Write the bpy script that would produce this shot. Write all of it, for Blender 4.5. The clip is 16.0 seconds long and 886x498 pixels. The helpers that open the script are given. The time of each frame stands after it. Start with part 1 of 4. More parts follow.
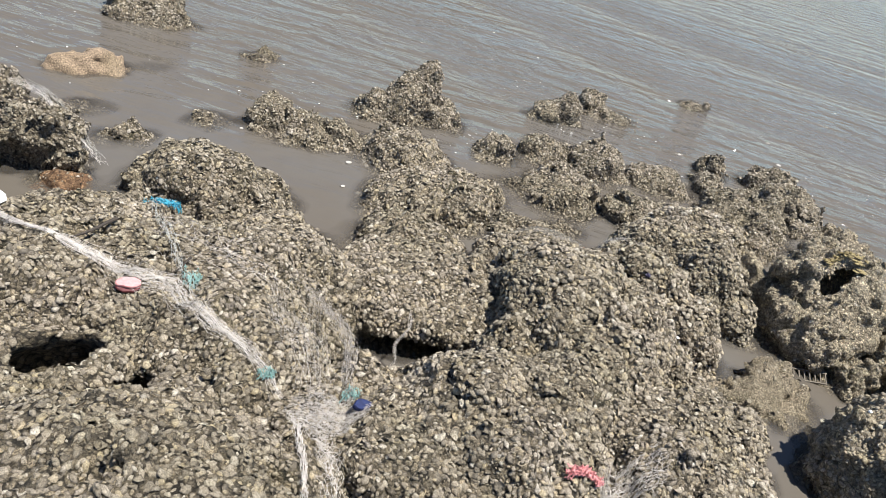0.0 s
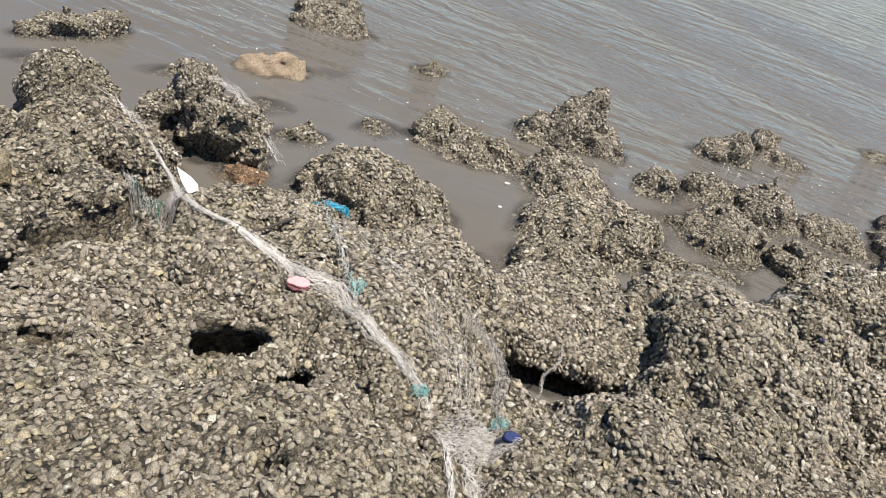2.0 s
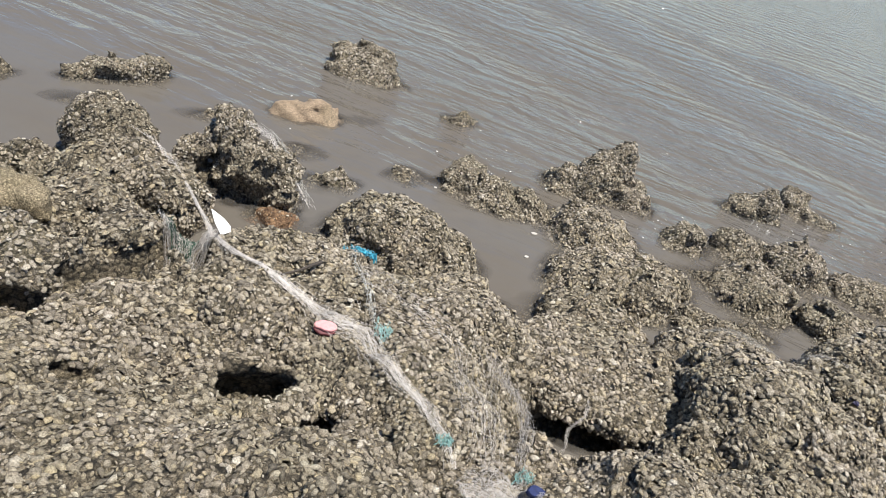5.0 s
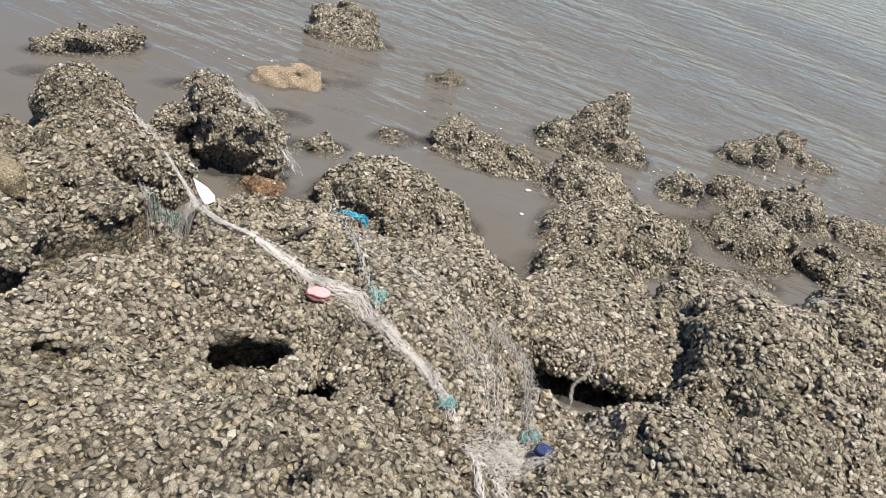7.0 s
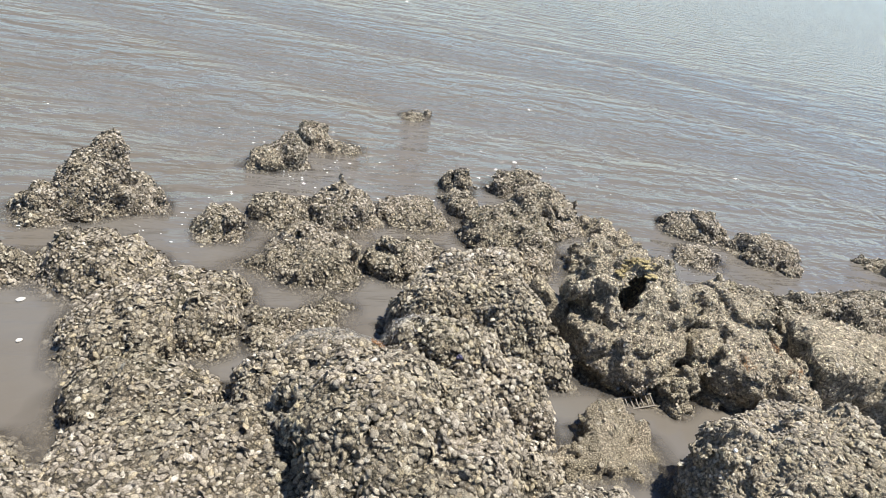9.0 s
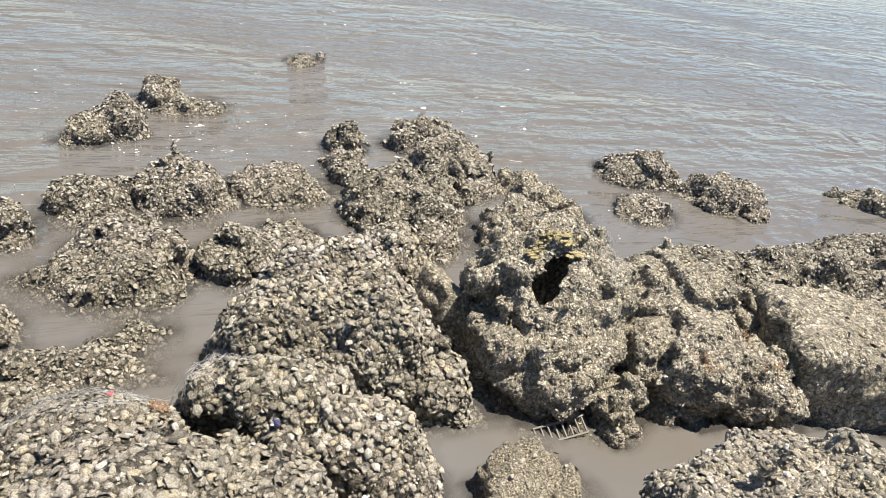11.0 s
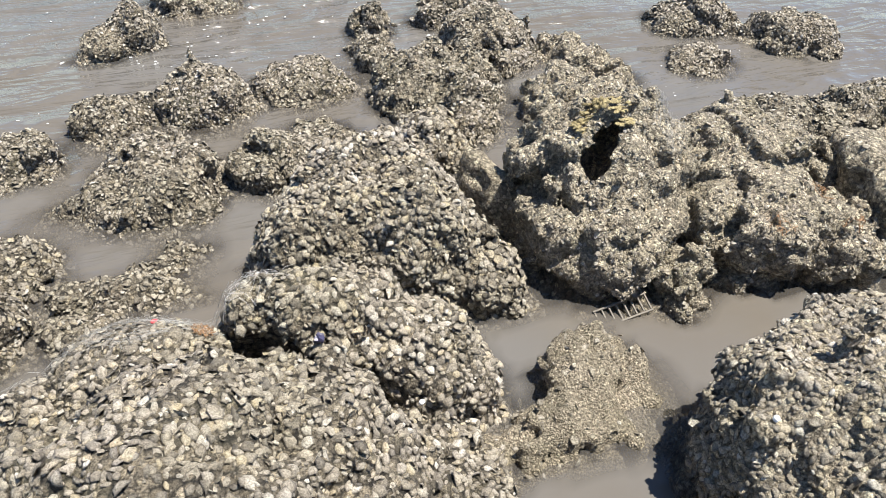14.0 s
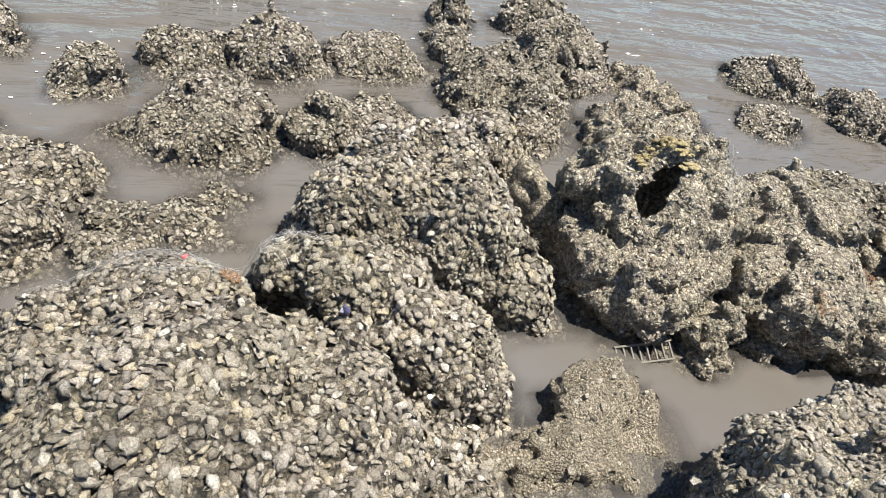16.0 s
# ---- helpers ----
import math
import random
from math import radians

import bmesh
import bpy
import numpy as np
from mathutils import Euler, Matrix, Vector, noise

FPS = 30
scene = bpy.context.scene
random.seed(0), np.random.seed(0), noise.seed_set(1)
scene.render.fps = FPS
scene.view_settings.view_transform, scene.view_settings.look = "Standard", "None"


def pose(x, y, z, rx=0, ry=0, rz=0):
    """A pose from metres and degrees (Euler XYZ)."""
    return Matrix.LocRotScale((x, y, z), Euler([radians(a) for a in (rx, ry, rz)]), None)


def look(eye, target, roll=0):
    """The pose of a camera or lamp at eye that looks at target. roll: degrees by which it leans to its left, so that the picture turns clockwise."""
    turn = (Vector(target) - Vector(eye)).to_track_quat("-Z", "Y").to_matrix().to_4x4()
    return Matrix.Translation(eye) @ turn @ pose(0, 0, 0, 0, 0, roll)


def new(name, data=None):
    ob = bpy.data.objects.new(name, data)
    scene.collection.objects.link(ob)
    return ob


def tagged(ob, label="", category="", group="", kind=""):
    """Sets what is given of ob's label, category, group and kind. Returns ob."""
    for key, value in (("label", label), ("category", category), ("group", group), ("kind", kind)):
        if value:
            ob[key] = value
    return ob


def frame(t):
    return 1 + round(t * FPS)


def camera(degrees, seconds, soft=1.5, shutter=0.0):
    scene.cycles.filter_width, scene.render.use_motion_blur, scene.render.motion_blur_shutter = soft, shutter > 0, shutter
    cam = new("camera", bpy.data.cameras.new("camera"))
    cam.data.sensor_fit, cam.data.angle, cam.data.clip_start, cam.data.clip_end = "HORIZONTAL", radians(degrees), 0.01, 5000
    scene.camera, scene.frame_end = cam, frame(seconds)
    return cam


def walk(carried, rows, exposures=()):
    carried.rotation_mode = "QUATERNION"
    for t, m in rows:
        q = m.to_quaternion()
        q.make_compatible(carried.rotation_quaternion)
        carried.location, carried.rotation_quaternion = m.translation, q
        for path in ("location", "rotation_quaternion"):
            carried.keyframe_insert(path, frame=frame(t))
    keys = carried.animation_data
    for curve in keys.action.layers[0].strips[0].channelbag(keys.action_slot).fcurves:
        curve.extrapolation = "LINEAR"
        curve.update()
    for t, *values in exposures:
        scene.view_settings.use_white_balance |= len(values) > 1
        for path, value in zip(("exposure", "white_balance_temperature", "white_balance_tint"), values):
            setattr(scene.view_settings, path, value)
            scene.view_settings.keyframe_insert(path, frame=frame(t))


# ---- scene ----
cam = camera(62.99, 16.0, soft=0.65)
ROWS = [
    (0.0, 0.000, 0.000, 2.400, 56.26, -14.58, 8.65),
    (0.5, -0.132, -0.022, 2.387, 55.42, -14.11, 19.42),
    (1.0, -0.156, -0.046, 2.342, 53.12, -13.45, 26.94),
    (1.5, -0.142, -0.022, 2.357, 53.29, -14.37, 25.03),
    (2.0, -0.171, 0.024, 2.376, 54.33, -14.54, 21.16),
    (2.5, -0.164, 0.049, 2.362, 55.03, -14.88, 16.71),
    (3.0, -0.153, 0.061, 2.356, 55.85, -15.28, 14.28),
    (3.5, -0.169, 0.047, 2.364, 56.93, -15.49, 15.44),
    (4.0, -0.225, -0.010, 2.370, 57.61, -15.46, 19.84),
    (4.5, -0.199, -0.015, 2.365, 57.52, -15.20, 22.80),
    (4.7, -0.193, -0.001, 2.377, 57.45, -15.24, 23.56),
    (6.8, -0.215, 0.028, 2.317, 56.04, -13.54, 22.57),
    (7.0, -0.202, 0.080, 2.288, 55.35, -12.91, 21.62),
    (7.5, -0.077, 0.416, 2.300, 54.02, -12.94, 14.30),
    (8.0, -0.018, 0.587, 2.313, 53.76, -12.98, 5.43),
    (8.5, -0.085, 0.774, 2.249, 54.65, -14.05, -5.09),
    (9.0, -0.094, 1.039, 2.283, 62.87, -12.61, -17.41),
    (9.2, 0.065, 1.086, 2.224, 63.12, -13.17, -20.54),
    (11.3, 0.846, 2.062, 1.973, 57.55, -7.95, -22.68),
    (11.5, 0.892, 2.133, 1.939, 54.31, -4.64, -22.56),
    (12.0, 0.923, 2.113, 1.916, 51.85, -0.46, -22.67),
    (12.5, 0.937, 2.101, 1.913, 50.74, 0.99, -22.47),
    (13.0, 0.923, 2.086, 1.915, 49.90, 0.67, -22.26),
    (13.5, 0.920, 2.043, 1.926, 49.63, -0.54, -22.24),
    (14.0, 0.920, 2.032, 1.947, 49.93, -2.15, -21.93),
    (14.5, 0.919, 2.016, 1.959, 49.99, -4.13, -20.85),
    (15.0, 0.914, 1.939, 1.936, 49.23, -6.78, -19.31),
    (15.5, 0.893, 1.928, 1.931, 48.92, -9.12, -17.47),
    (16.0, 0.855, 2.067, 1.911, 48.90, -11.15, -12.46),
]
walk(cam, [(t, pose(x, y, z, rx, ry, rz)) for t, x, y, z, rx, ry, rz in ROWS], exposures=((0.0, 0.55, 6470, 10), (1.0, 0.65, 6470, 10), (1.5, 0.65, 6470, 10), (2.0, 0.52, 6460, 10), (4.5, 0.46, 6440, 10), (7.0, 0.5, 6480, 10), (9.0, 0.76, 6380, 10), (11.5, 0.97, 6460, 10), (12.5, 0.97, 6410, 10), (13.5, 0.95, 6320, 10), (15.0, 0.94, 6280, 10), (16.0, 0.9, 6300, 10)))

# ---- world, sun ----
SUN_AZ, SUN_EL = -20.0, 71.0    # degrees from +x towards +y, and above the horizon
world = bpy.data.worlds.new("world")
world.use_nodes = True
scene.world = world
wn = world.node_tree
sky = wn.nodes.new("ShaderNodeTexSky")
sky.sky_type, sky.sun_disc = "NISHITA", False
sky.sun_elevation, sky.sun_rotation = radians(SUN_EL), radians(90 - SUN_AZ)
sky.dust_density, sky.air_density, sky.ozone_density = 0.0, 0.66, 2.8
wn.links.new(sky.outputs[0], wn.nodes["Background"].inputs[0])
wn.nodes["Background"].inputs[1].default_value = 0.09
sun = new("sun", bpy.data.lights.new("sun", "SUN"))
sun.data.energy, sun.data.angle, sun.data.color = 5.0, radians(0.55), (1.0, 0.955, 0.875)
sd = Vector((math.cos(radians(SUN_AZ)) * math.cos(radians(SUN_EL)), math.sin(radians(SUN_AZ)) * math.cos(radians(SUN_EL)), math.sin(radians(SUN_EL))))
sun.matrix_world = look(sd * 50, (0, 0, 0))

# ---- materials ----


def material(name, rough=0.8):
    m = bpy.data.materials.new(name)
    m.use_nodes = True
    b = m.node_tree.nodes["Principled BSDF"]
    b.inputs["Roughness"].default_value = rough
    return m, m.node_tree.nodes, m.node_tree.links, b


def ramp(nodes, stops):
    r = nodes.new("ShaderNodeValToRGB")
    e = r.color_ramp.elements
    while len(e) < len(stops):
        e.new(0.5)
    for el, (p, c) in zip(e, stops):
        el.position, el.color = p, (*c, 1)
    return r


def noise_node(nodes, links, scale, detail=4, coord=None, rough=0.55):
    n = nodes.new("ShaderNodeTexNoise")
    n.inputs["Scale"].default_value, n.inputs["Detail"].default_value = scale, detail
    n.inputs["Roughness"].default_value = rough
    if coord:
        links.new(coord, n.inputs["Vector"])
    return n


def mix(nodes, links, a, b, fac, mode="MIX"):
    m = nodes.new("ShaderNodeMix")
    m.data_type, m.blend_type = "RGBA", mode
    for sock, v in ((m.inputs["Factor"], fac), (m.inputs["A"], a), (m.inputs["B"], b)):
        if isinstance(v, (int, float)):
            sock.default_value = v
        elif isinstance(v, tuple):
            sock.default_value = (*v, 1)
        else:
            links.new(v, sock)
    return m.outputs["Result"]


def position(nodes):
    return nodes.new("ShaderNodeNewGeometry").outputs["Position"]


def rock_material(name, dark, light, scale=1.0, bump=0.012, cells=46):
    """Silted stone with small packed shells and pits: cells with dark joints, grain, algae stains."""
    m, n, l, b = material(name, 0.8)
    co = position(n)
    warp = noise_node(n, l, 30, 2, co)
    off = n.new("ShaderNodeVectorMath")
    off.operation = "MULTIPLY_ADD"
    l.new(warp.outputs["Color"], off.inputs[0])
    off.inputs[1].default_value = (0.018, 0.018, 0.018)
    l.new(co, off.inputs[2])
    cell = n.new("ShaderNodeTexVoronoi")
    cell.inputs["Scale"].default_value = cells
    l.new(off.outputs[0], cell.inputs["Vector"])
    small = n.new("ShaderNodeTexVoronoi")
    small.inputs["Scale"].default_value = cells * 2.3
    l.new(off.outputs[0], small.inputs["Vector"])
    fine = noise_node(n, l, 110 * scale, 5, co, 0.7)
    big = noise_node(n, l, 5 * scale, 5, co)
    sep = n.new("ShaderNodeSeparateColor")
    l.new(cell.outputs["Color"], sep.inputs[0])
    r1 = ramp(n, [(0.0, tuple((a * 2 + c) / 3 for a, c in zip(dark, light))), (0.5, tuple((a + 2 * c) / 3 for a, c in zip(dark, light))), (0.85, light), (1.0, tuple(min(1, c * 1.5) for c in light))])
    l.new(sep.outputs[0], r1.inputs[0])
    joint = ramp(n, [(0.48, (0, 0, 0)), (0.78, (0.9, 0.9, 0.9))])
    l.new(cell.outputs["Distance"], joint.inputs[0])
    c = mix(n, l, r1.outputs[0], dark, joint.outputs[0])
    gr = ramp(n, [(0.38, (0.4, 0.38, 0.35)), (0.6, (1.3, 1.28, 1.24))])
    l.new(fine.outputs[0], gr.inputs[0])
    c = mix(n, l, c, gr.outputs[0], 1.0, "MULTIPLY")
    r2 = ramp(n, [(0.35, (0.82, 0.8, 0.72)), (0.65, (1.1, 1.06, 1.0))])
    l.new(big.outputs[0], r2.inputs[0])
    c = mix(n, l, c, r2.outputs[0], 1.0, "MULTIPLY")
    green = noise_node(n, l, 2.6, 3, co)
    gm = ramp(n, [(0.55, (0, 0, 0)), (0.75, (0.3, 0.3, 0.3))])
    l.new(green.outputs[0], gm.inputs[0])
    c = mix(n, l, c, (0.13, 0.125, 0.06), gm.outputs[0])
    l.new(c, b.inputs["Base Color"])
    h = n.new("ShaderNodeMath")
    h.operation = "MULTIPLY_ADD"
    l.new(cell.outputs["Distance"], h.inputs[0])
    h.inputs[1].default_value = -1.0
    l.new(fine.outputs[0], h.inputs[2])
    h2 = n.new("ShaderNodeMath")
    h2.operation = "MULTIPLY_ADD"
    l.new(small.outputs["Distance"], h2.inputs[0])
    h2.inputs[1].default_value = -0.5
    l.new(h.outputs[0], h2.inputs[2])
    bp = n.new("ShaderNodeBump")
    bp.inputs["Distance"].default_value, bp.inputs["Strength"].default_value = bump, 1.0
    l.new(h2.outputs[0], bp.inputs["Height"])
    l.new(bp.outputs[0], b.inputs["Normal"])
    return m


def shell_material(name, stops, pale=0.42, mud=(0.29, 0.254, 0.197)):
    """Oyster shell: each one its own tone, a worn pale boss, darker towards the lip, patches of silt, growth rings."""
    m, n, l, b = material(name, 0.62)
    geo = n.new("ShaderNodeNewGeometry")
    info = n.new("ShaderNodeObjectInfo")
    add = n.new("ShaderNodeMath")
    add.operation = "ADD"
    l.new(geo.outputs["Random Per Island"], add.inputs[0])
    l.new(info.outputs["Random"], add.inputs[1])
    fr = n.new("ShaderNodeMath")
    fr.operation = "FRACT"
    l.new(add.outputs[0], fr.inputs[0])
    tone = ramp(n, stops)
    l.new(fr.outputs[0], tone.inputs[0])
    at = n.new("ShaderNodeAttribute")
    at.attribute_name = "growth"
    boss = ramp(n, [(0.0, (1, 1, 1)), (0.45, (0.75, 0.75, 0.75)), (0.95, (0.0, 0.0, 0.0))])
    l.new(at.outputs["Fac"], boss.inputs[0])
    wear = n.new("ShaderNodeMath")
    wear.operation = "MULTIPLY"
    l.new(boss.outputs[0], wear.inputs[0])
    wr = ramp(n, [(0.25, (0.16, 0.16, 0.16)), (0.9, (pale, pale, pale))])
    l.new(fr.outputs[0], wr.inputs[0])
    l.new(wr.outputs[0], wear.inputs[1])
    c = mix(n, l, tone.outputs[0], (0.66, 0.62, 0.54), wear.outputs[0])
    rim = ramp(n, [(0.72, (0, 0, 0)), (1.0, (0.85, 0.85, 0.85))])
    l.new(at.outputs["Fac"], rim.inputs[0])
    c = mix(n, l, c, (0.085, 0.076, 0.074), rim.outputs[0])
    co = geo.outputs["Position"]
    silt = noise_node(n, l, 38, 5, co, 0.65)
    sr = ramp(n, [(0.44, (0, 0, 0)), (0.68, (0.55, 0.55, 0.55))])
    l.new(silt.outputs[0], sr.inputs[0])
    c = mix(n, l, c, mud, sr.outputs[0])
    speck = noise_node(n, l, 190, 5, co, 0.75)
    sp = ramp(n, [(0.36, (0.48, 0.46, 0.43)), (0.6, (1.22, 1.21, 1.18))])
    l.new(speck.outputs[0], sp.inputs[0])
    c = mix(n, l, c, sp.outputs[0], 1.0, "MULTIPLY")
    zone = noise_node(n, l, 2.2, 3, co)
    zr = ramp(n, [(0.35, (0.86, 0.84, 0.74)), (0.65, (1.06, 1.03, 1.0))])
    l.new(zone.outputs[0], zr.inputs[0])
    c = mix(n, l, c, zr.outputs[0], 1.0, "MULTIPLY")
    l.new(c, b.inputs["Base Color"])
    fine = noise_node(n, l, 120, 5, co, 0.75)
    bp = n.new("ShaderNodeBump")
    bp.inputs["Distance"].default_value, bp.inputs["Strength"].default_value = 0.01, 1.0
    ring = n.new("ShaderNodeMath")
    ring.operation = "MULTIPLY_ADD"
    l.new(at.outputs["Fac"], ring.inputs[0])
    ring.inputs[1].default_value = 22
    l.new(silt.outputs[0], ring.inputs[2])
    wave = n.new("ShaderNodeMath")
    wave.operation = "SINE"
    l.new(ring.outputs[0], wave.inputs[0])
    sm = n.new("ShaderNodeMath")
    sm.operation = "MULTIPLY_ADD"
    l.new(wave.outputs[0], sm.inputs[0])
    sm.inputs[1].default_value = 0.03
    l.new(fine.outputs[0], sm.inputs[2])
    l.new(sm.outputs[0], bp.inputs["Height"])
    l.new(bp.outputs[0], b.inputs["Normal"])
    return m


def plain(name, col, rough=0.6, var=0.15, scale=60, bump=0.002, **kw):
    m, n, l, b = material(name, rough)
    co = position(n)
    t = noise_node(n, l, scale, 5, co, 0.65)
    r = ramp(n, [(0.3, tuple(c * (1 - var) for c in col)), (0.7, tuple(min(1, c * (1 + var)) for c in col))])
    l.new(t.outputs[0], r.inputs[0])
    l.new(r.outputs[0], b.inputs["Base Color"])
    bp = n.new("ShaderNodeBump")
    bp.inputs["Distance"].default_value = bump
    l.new(t.outputs[0], bp.inputs["Height"])
    l.new(bp.outputs[0], b.inputs["Normal"])
    return m


TONES = [(0.0, (0.130, 0.115, 0.097)), (0.14, (0.268, 0.239, 0.197)), (0.4, (0.384, 0.344, 0.287)), (0.7, (0.492, 0.446, 0.385)), (0.86, (0.557, 0.469, 0.303)), (0.93, (0.608, 0.570, 0.506)), (1.0, (0.868, 0.831, 0.772))]
MUDDY = [(0.0, (0.132, 0.114, 0.089)), (0.25, (0.297, 0.264, 0.214)), (0.6, (0.455, 0.411, 0.347)), (0.9, (0.567, 0.515, 0.424)), (1.0, (0.791, 0.757, 0.723))]
M_ROCK = rock_material("silted_rock", (0.022, 0.019, 0.015), (0.4, 0.35, 0.268), 1.6, 0.022)
M_CRAG = rock_material("craggy_rock", (0.15, 0.129, 0.098), (0.7, 0.625, 0.495), 1.6, 0.018, 60)
M_TAN = rock_material("sandy_rock", (0.3, 0.23, 0.17), (0.47, 0.375, 0.285), 1.0, 0.006, 120)
M_SILT = rock_material("silty_layered_stone", (0.24, 0.208, 0.158), (0.47, 0.418, 0.33), 1.2, 0.014, 110)
M_RUSTY = rock_material("reddish_rock", (0.14, 0.08, 0.05), (0.36, 0.23, 0.14))
M_SLAB = rock_material("weathered_concrete", (0.2, 0.17, 0.115), (0.36, 0.312, 0.222), 1.4, 0.006, 110)
M_MUD = rock_material("sea_mud", (0.12, 0.095, 0.065), (0.19, 0.155, 0.11), 0.5, 0.004, 20)
M_SHELL = shell_material("oyster_shell", TONES)
M_SHELL_MUD = shell_material("muddy_oyster_shell", MUDDY, 0.4)


def water_material():
    m, n, l, b = material("murky_sea_water", 0.075)
    co = position(n)
    b.inputs["IOR"].default_value = 1.333
    silt = noise_node(n, l, 0.9, 4, co)
    r = ramp(n, [(0.35, (0.132, 0.115, 0.094)), (0.65, (0.14, 0.13, 0.117))])
    l.new(silt.outputs[0], r.inputs[0])
    l.new(r.outputs[0], b.inputs["Base Color"])
    dep = n.new("ShaderNodeAttribute")
    dep.attribute_name = "depth"
    murk = ramp(n, [(0.0, (0.34, 0.34, 0.34)), (0.12, (0.68, 0.68, 0.68)), (0.27, (0.84, 0.84, 0.84)), (0.5, (0.965, 0.965, 0.965))])
    tenth = n.new("ShaderNodeMath")
    tenth.operation = "MULTIPLY"
    tenth.inputs[1].default_value = 2.5
    l.new(dep.outputs["Fac"], tenth.inputs[0])
    l.new(tenth.outputs[0], murk.inputs[0])
    l.new(murk.outputs[0], b.inputs["Alpha"])
    mp = n.new("ShaderNodeMapping")
    mp.inputs["Rotation"].default_value = (0, 0, radians(-10))
    l.new(co, mp.inputs["Vector"])
    wv = n.new("ShaderNodeTexWave")
    wv.bands_direction, wv.wave_profile = "Y", "SIN"
    for key, val in (("Scale", 0.72), ("Distortion", 16.0), ("Detail", 4.0), ("Detail Scale", 0.6), ("Detail Roughness", 0.7)):
        wv.inputs[key].default_value = val
    l.new(mp.outputs[0], wv.inputs["Vector"])
    mq = n.new("ShaderNodeMapping")
    mq.inputs["Rotation"].default_value = (0, 0, radians(12))
    mq.inputs["Scale"].default_value = (0.6, 1.3, 1)
    l.new(co, mq.inputs["Vector"])
    w2 = noise_node(n, l, 7.0, 3, mq.outputs[0], 0.5)
    mr = n.new("ShaderNodeMapping")
    mr.inputs["Rotation"].default_value = (0, 0, radians(-14))
    mr.inputs["Scale"].default_value = (0.8, 3.6, 1)
    l.new(co, mr.inputs["Vector"])
    w3 = noise_node(n, l, 1.5, 4, mr.outputs[0], 0.55)
    w3.inputs["Distortion"].default_value = 0.5
    long = n.new("ShaderNodeMath")
    long.operation = "MULTIPLY"
    l.new(wv.outputs["Fac"], long.inputs[0])
    long.inputs[1].default_value = 0.6
    s = n.new("ShaderNodeMath")
    s.operation = "MULTIPLY_ADD"
    l.new(w2.outputs[0], s.inputs[0])
    s.inputs[1].default_value = 0.8
    l.new(long.outputs[0], s.inputs[2])
    s2 = n.new("ShaderNodeMath")
    s2.operation = "MULTIPLY_ADD"
    l.new(w3.outputs[0], s2.inputs[0])
    s2.inputs[1].default_value = 2.6
    l.new(s.outputs[0], s2.inputs[2])
    # calm close to the rocks, ripples further out
    sep = n.new("ShaderNodeSeparateXYZ")
    l.new(co, sep.inputs[0])
    calm = n.new("ShaderNodeMapRange")
    calm.inputs["From Min"].default_value, calm.inputs["From Max"].default_value = 3.6, 6.5
    calm.inputs["To Min"].default_value, calm.inputs["To Max"].default_value = 0.08, 1.0
    l.new(sep.outputs["Y"], calm.inputs["Value"])
    bp = n.new("ShaderNodeBump")
    bp.inputs["Distance"].default_value = 0.042
    l.new(calm.outputs[0], bp.inputs["Strength"])
    l.new(s2.outputs[0], bp.inputs["Height"])
    l.new(bp.outputs[0], b.inputs["Normal"])
    return m


M_WATER = water_material()

# ---- geometry helpers ----
LATTICE = np.random.RandomState(7).rand(32, 32, 32).astype(np.float32)


def vnoise(p, scale, seed=0):
    """Smooth lattice noise, -1 to 1, at an (N, 3) array of places."""
    q = p / scale + seed * 17.31
    i = np.floor(q).astype(int)
    f = (q - i).astype(np.float32)
    f = f * f * (3 - 2 * f)
    out = 0
    for dx in (0, 1):
        wx = f[:, 0] if dx else 1 - f[:, 0]
        for dy in (0, 1):
            wy = f[:, 1] if dy else 1 - f[:, 1]
            for dz in (0, 1):
                wz = f[:, 2] if dz else 1 - f[:, 2]
                out = out + wx * wy * wz * LATTICE[(i[:, 0] + dx) & 31, (i[:, 1] + dy) & 31, (i[:, 2] + dz) & 31]
    return out * 2 - 1


def lobe_field(p, lobe):
    """Signed distance, roughly, to a rounded lump: x, y, top, rx, ry, turn, middle height, squareness."""
    flare = 1.06 if len(lobe) < 7 else 1.0
    x, y, top, rx, ry, rot, zc, e = (*lobe, *(0.0, -0.14, 2.3)[len(lobe) - 5:])
    rx, ry = rx * flare, ry * flare
    c, s = math.cos(radians(rot)), math.sin(radians(rot))
    dx, dy, dz = p[:, 0] - x, p[:, 1] - y, p[:, 2] - zc
    u, v, w = (c * dx + s * dy) / rx, (-s * dx + c * dy) / ry, dz / (top - zc)
    k = ((u * u + v * v) ** (e / 2) + np.abs(w) ** e) ** (1 / e) + 1e-6
    return (1 - 1 / k) * np.sqrt(dx * dx + dy * dy + dz * dz) * 0.8


def block_field(p, block):
    """Signed distance to a tilted block with rounded edges: centre, half sizes, turn, pitch, roll, rounding."""
    cx, cy, cz, hx, hy, hz, rot, pit, rol, rnd = block
    inv = np.array(pose(0, 0, 0, pit, rol, rot).to_3x3().inverted())
    q = np.abs((p - (cx, cy, cz)) @ inv.T) - (hx - rnd, hy - rnd, hz - rnd)
    return np.sqrt((np.maximum(q, 0) ** 2).sum(1)) + np.minimum(q.max(1), 0) - rnd


